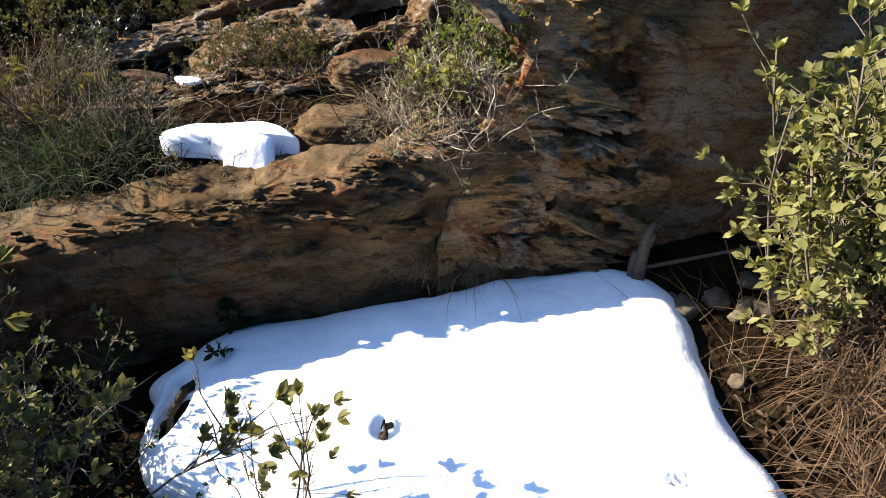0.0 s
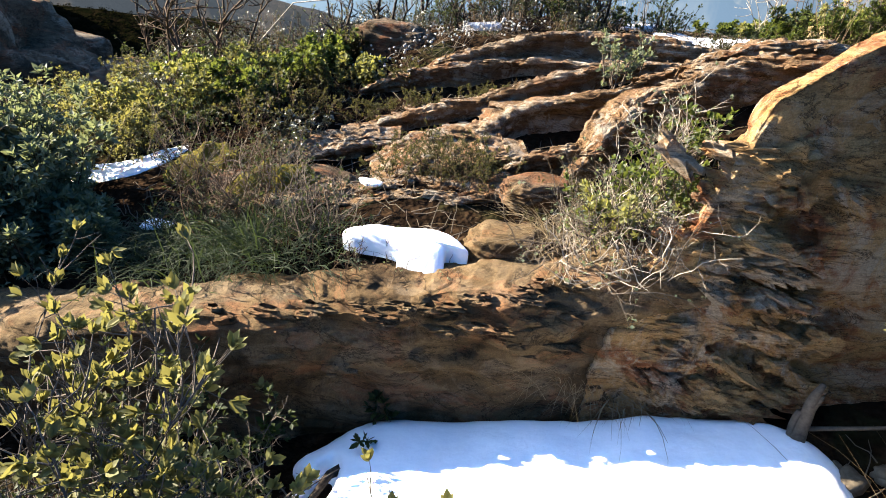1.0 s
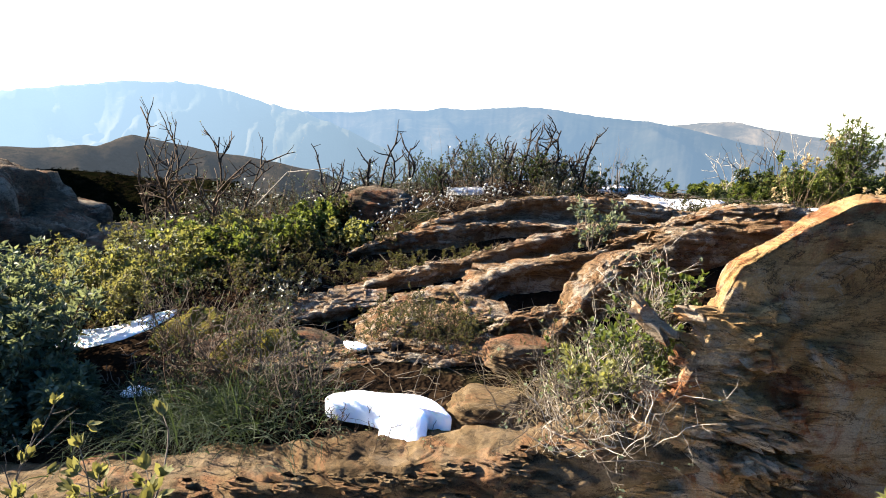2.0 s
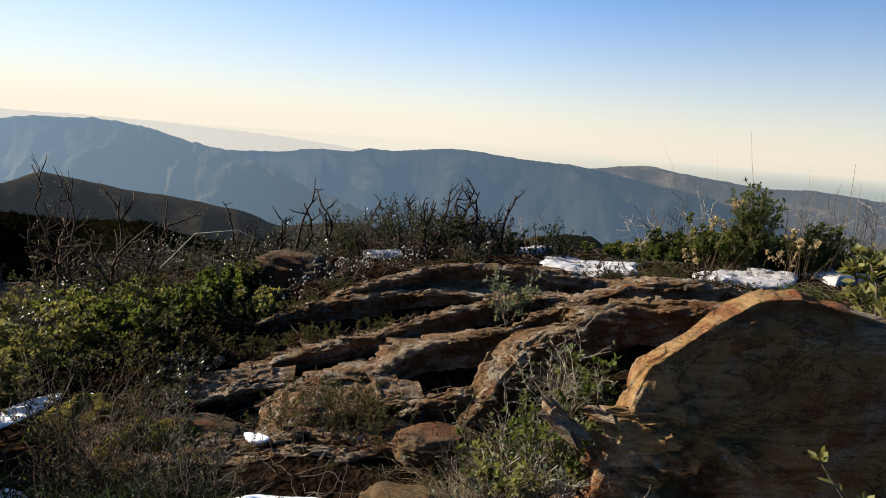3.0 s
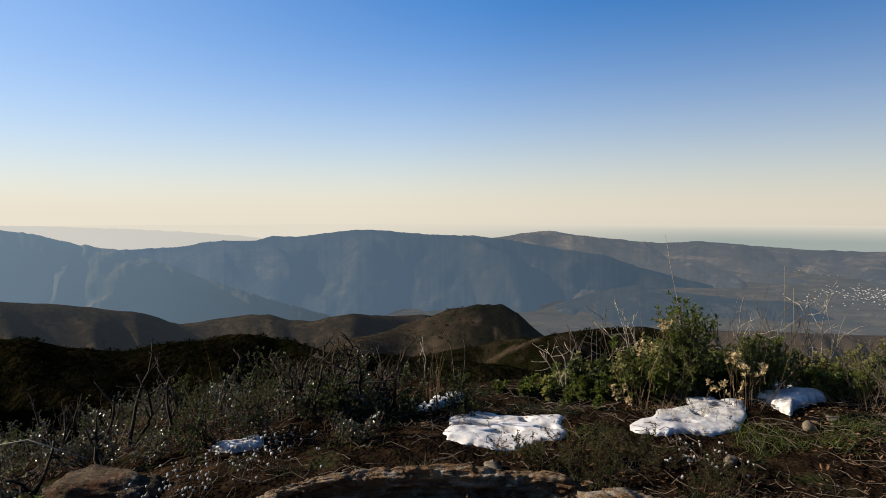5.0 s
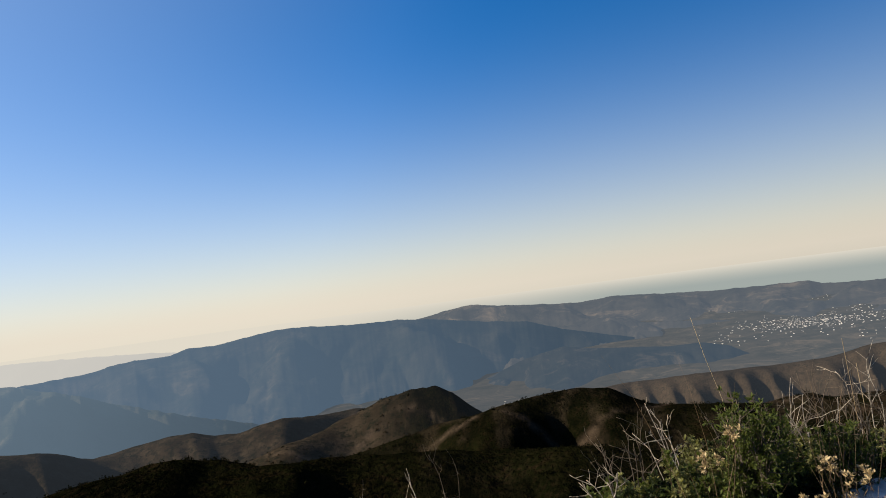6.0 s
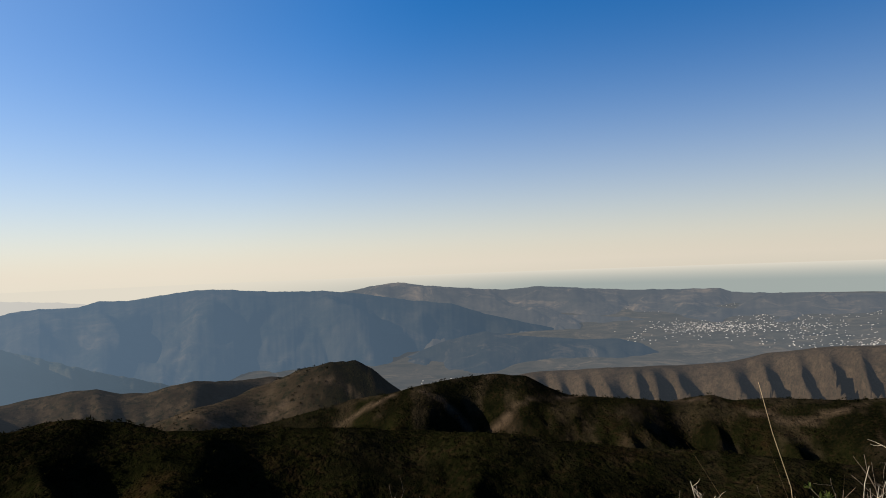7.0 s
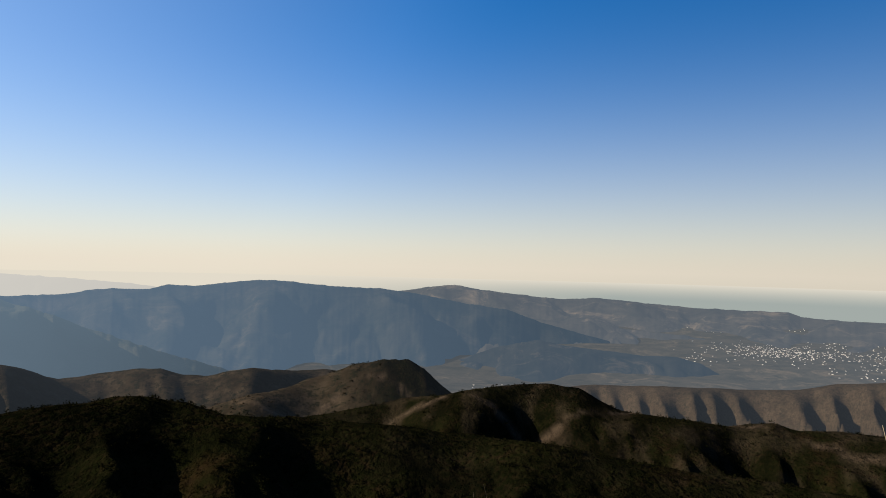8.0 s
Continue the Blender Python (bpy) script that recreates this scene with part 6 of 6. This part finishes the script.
# ---- small things ----
def seed_heads(label, spots, seed, base_r=0.0085):
    rng = np.random.RandomState(seed)
    ico = bmesh.new()
    bmesh.ops.create_icosphere(ico, subdivisions=1, radius=1.0)
    tv = np.array([v.co[:] for v in ico.verts])
    tf = [tuple(v.index for v in f.verts) for f in ico.faces]
    ico.free()
    heads, stems = Bag(), Bag()
    for cx, cy, sx, sy, n in spots:
        for k in range(n):
            x, y = cx + rng.normal() * sx, cy + rng.normal() * sy
            g, h = float(soil(x, y)), rng.uniform(0.03, 0.10)
            r = base_r * rng.uniform(0.5, 1.2)
            heads.add(tv * (1 + 0.25 * rng.normal(size=(len(tv), 1))) * r + [x, y, g + h], tf)
            stems.add(*tube([(x, y, g - 0.01), (x + 0.01, y, g + h * 0.5), (x, y, g + h)], [0.0015, 0.0012, 0.001], 3))
    thing = tagged(new("seed_heads"), label, "plant")
    thing.location = (0, 0, 0)
    tagged(part("seed_fluff", heads.verts(), heads.f, M_WHITE, thing), kind="stuff")
    tagged(part("stalk_stubble", stems.verts(), stems.f, M_BROWN, thing), kind="stuff")


seed_heads("clustered white dry seed heads on the brown mound", [(-0.8, 4.75, 0.2, 0.1, 70), (-0.35, 4.95, 0.18, 0.1, 60), (-0.1, 5.2, 0.2, 0.12, 50), (0.05, 5.5, 0.12, 0.08, 30)], 1)
seed_heads("white dry seed heads on the bare hilltop soil", [(2.35, 4.95, 0.12, 0.08, 30), (2.5, 5.2, 0.1, 0.06, 16)], 2, 0.008)


def litter(label, name, material, n, area, seed, size, up):
    rng = np.random.RandomState(seed)
    x, y = rng.uniform(area[0], area[1], n), rng.uniform(area[2], area[3], n)
    keep = fbm(x * 1.8, y * 1.8, seed, 3) > -0.25
    x, y = x[keep], y[keep]
    p = np.stack([x, y, soil(x, y) + rng.uniform(0.0, 0.025, len(x))], -1)
    d = np.concatenate([rng.normal(size=(len(x), 2)), rng.uniform(-0.1, up, (len(x), 1))], 1)
    v, f, _, _ = leaves_mesh(p, d, size * rng.uniform(0.5, 1.2, len(x)), 0.6, rng)
    tagged(link_mesh(name, v, f, material), label, "leaf litter", kind="stuff")


litter("dark brown leaf litter below the slab", "leaf_litter", M_LITTER_DARK, 900, (1.55, 2.7, 1.2, 2.5), 3, 0.05, 0.5)
litter("reddish brown leaf litter on the hilltop soil", "leaf_litter", M_DRYLEAF, 2600, (0.9, 4.6, 4.2, 6.2), 4, 0.032, 0.6)
litter("dark litter below the left shrub", "leaf_litter", M_LITTER_DARK, 1500, (-1.6, 0.3, 0.6, 2.3), 5, 0.035, 0.5)


def fallen_twigs(label, n, area, seed, length):
    rng = np.random.RandomState(seed)
    x, y, a = rng.uniform(area[0], area[1], n), rng.uniform(area[2], area[3], n), rng.uniform(0, math.pi, n)
    ln, pts = length * rng.uniform(0.4, 1.2, n) / 3, []
    for i in range(4):
        pts.append(np.stack([x, y, soil(x, y) + rng.uniform(0.004, 0.05, n)], -1))
        x, y, a = x + np.cos(a) * ln, y + np.sin(a) * ln, a + rng.normal(size=n) * 0.25
    v, f = tubes(np.stack(pts, 1), np.repeat(np.linspace(0.003, 0.0012, 4)[None], n, 0), 3)
    tagged(link_mesh("fallen_twigs", v, f, M_BARK), label, "twigs", kind="stuff")


fallen_twigs("dead twigs strewn over the hilltop soil", 1500, (-2.2, 4.6, 3.9, 6.9), 6, 0.18)
fallen_twigs("dead twigs strewn behind the ledge", 260, (-1.6, 0.6, 2.6, 3.6), 7, 0.18)
fallen_twigs("dead twigs strewn on the dark soil by the snow", 120, (1.7, 2.6, 1.2, 2.4), 8, 0.16)

rng = np.random.RandomState(21)
for k in range(46):
    zone = [(1.15, 2.3, 2.28, 2.44), (-0.6, 1.4, 3.0, 4.4), (0.8, 4.0, 4.3, 6.0), (1.8, 2.6, 1.6, 2.4)][k % 4]
    x, y, s = rng.uniform(zone[0], zone[1]), rng.uniform(zone[2], zone[3]), rng.uniform(0.018, 0.05)
    boulder("stone", "small angular brown stone lying on the soil", (x, y, float(soil(x, y)) + s * 0.2), (s * rng.uniform(1, 1.6), s, s * rng.uniform(0.5, 0.9)), rng.uniform(0, 180), M_STONE, k * 1.7, 0.3, 0.05, 0.5, 14, 8)["group"] = "loose stones"


def stump():
    """A weathered split stick standing at the foot of the slab."""
    bag = Bag()
    foot = np.array((1.60, 2.42, 0.66))
    for k, (dx, dy, h, r) in enumerate([(0, 0, 0.29, 0.026), (0.014, -0.008, 0.27, 0.016), (-0.013, 0.006, 0.25, 0.014)]):
        pts = [foot + (dx + 0.05 * t * t + 0.012 * math.sin(5 * t + k), dy + 0.02 * t, h * t) for t in np.linspace(0, 1, 9)]
        bag.add(*tube(pts, r * np.array([1.2, 1.05, 1.0, 0.95, 0.92, 0.9, 0.8, 0.6, 0.35]), 8))
    tagged(link_mesh("stump", bag.verts(), bag.f, M_BARK), "short silvery dead stump leaning on the slab", "stump")


stump()


def stick(name, label, pts, r, material):
    v, f = tube(pts, np.linspace(r, r * 0.5, len(pts)), 6)
    return tagged(link_mesh(name, v, f, material), label, "branch")


stick("branch", "dark charred branch melted into the snow", [(-0.02, 2.08, 0.40), (-0.04, 2.0, 0.44), (-0.07, 1.92, 0.40), (-0.06, 1.86, 0.37)], 0.022, M_BURNT)
stick("branch", "dark charred root stub in a melted hollow of the snow", [(0.685, 1.775, 0.40), (0.69, 1.785, 0.50), (0.70, 1.80, 0.525), (0.715, 1.815, 0.515)], 0.022, M_BURNT)
stick("branch", "dark twig loop poking out of the snow", [(0.66, 1.80, 0.36), (0.67, 1.81, 0.46), (0.69, 1.82, 0.53), (0.70, 1.80, 0.50)], 0.007, M_BURNT)
stick("branch", "charred stub poking out of the snow", [(0.71, 1.77, 0.36), (0.735, 1.80, 0.45), (0.75, 1.82, 0.49)], 0.008, M_BURNT)
stick("branch", "bare grey branch lying behind the stump", [(1.62, 2.44, 0.74), (1.8, 2.43, 0.80), (2.0, 2.42, 0.87), (2.15, 2.40, 0.92)], 0.009, M_BARK)
stick("branch", "curved pale branch arching over the slope", [(-2.0, 5.4, 1.3), (-1.7, 5.4, 1.62), (-1.35, 5.4, 1.68), (-1.05, 5.45, 1.55)], 0.006, M_DEADWOOD)


def moss(label, x, y, rx, ry, seed):
    th, s = np.linspace(0, 2 * np.pi, 60)[:-1], np.linspace(0, 1, 16)
    t, q = np.meshgrid(th, s, indexing="ij")
    e = 1 + 0.3 * fbm(np.cos(t) * 1.4 + seed, np.sin(t) * 1.4, 0, 3)
    px, py = x + rx * q * e * np.cos(t), y + ry * q * e * np.sin(t)
    pz = near_ground(px, py) + 0.14 * (1 - q ** 2) ** 0.5 + 0.03 * fbm(px * 14, py * 14, seed, 4) - 0.02
    tagged(link_mesh("moss", np.stack([px, py, pz], -1).reshape(-1, 3), grid_faces(59, 16, True), M_MOSS), label, "moss")


moss("yellow moss cushion on a half-buried rock", -0.80, 3.18, 0.26, 0.12, 1.0)
moss("olive yellow moss cushion beside the snow strip", -1.25, 3.35, 0.28, 0.11, 2.0)

stick("stalk", "tall pale dry stalk standing out of the bush", [(3.12, 7.0, 1.45), (3.06, 7.0, 2.2), (3.02, 7.08, 2.5), (2.99, 7.14, 2.79)], 0.0028, M_STRAW_PALE)
stick("stalk", "tall pale dry stalk behind the bush", [(3.72, 6.52, 1.5), (3.70, 6.51, 1.9), (3.68, 6.5, 2.3), (3.67, 6.5, 2.57)], 0.003, M_STRAW_PALE)
stick("stalk", "shorter pale dry stalk behind the bush", [(3.78, 6.52, 1.5), (3.76, 6.5, 1.9), (3.745, 6.5, 2.40)], 0.0028, M_STRAW_PALE)
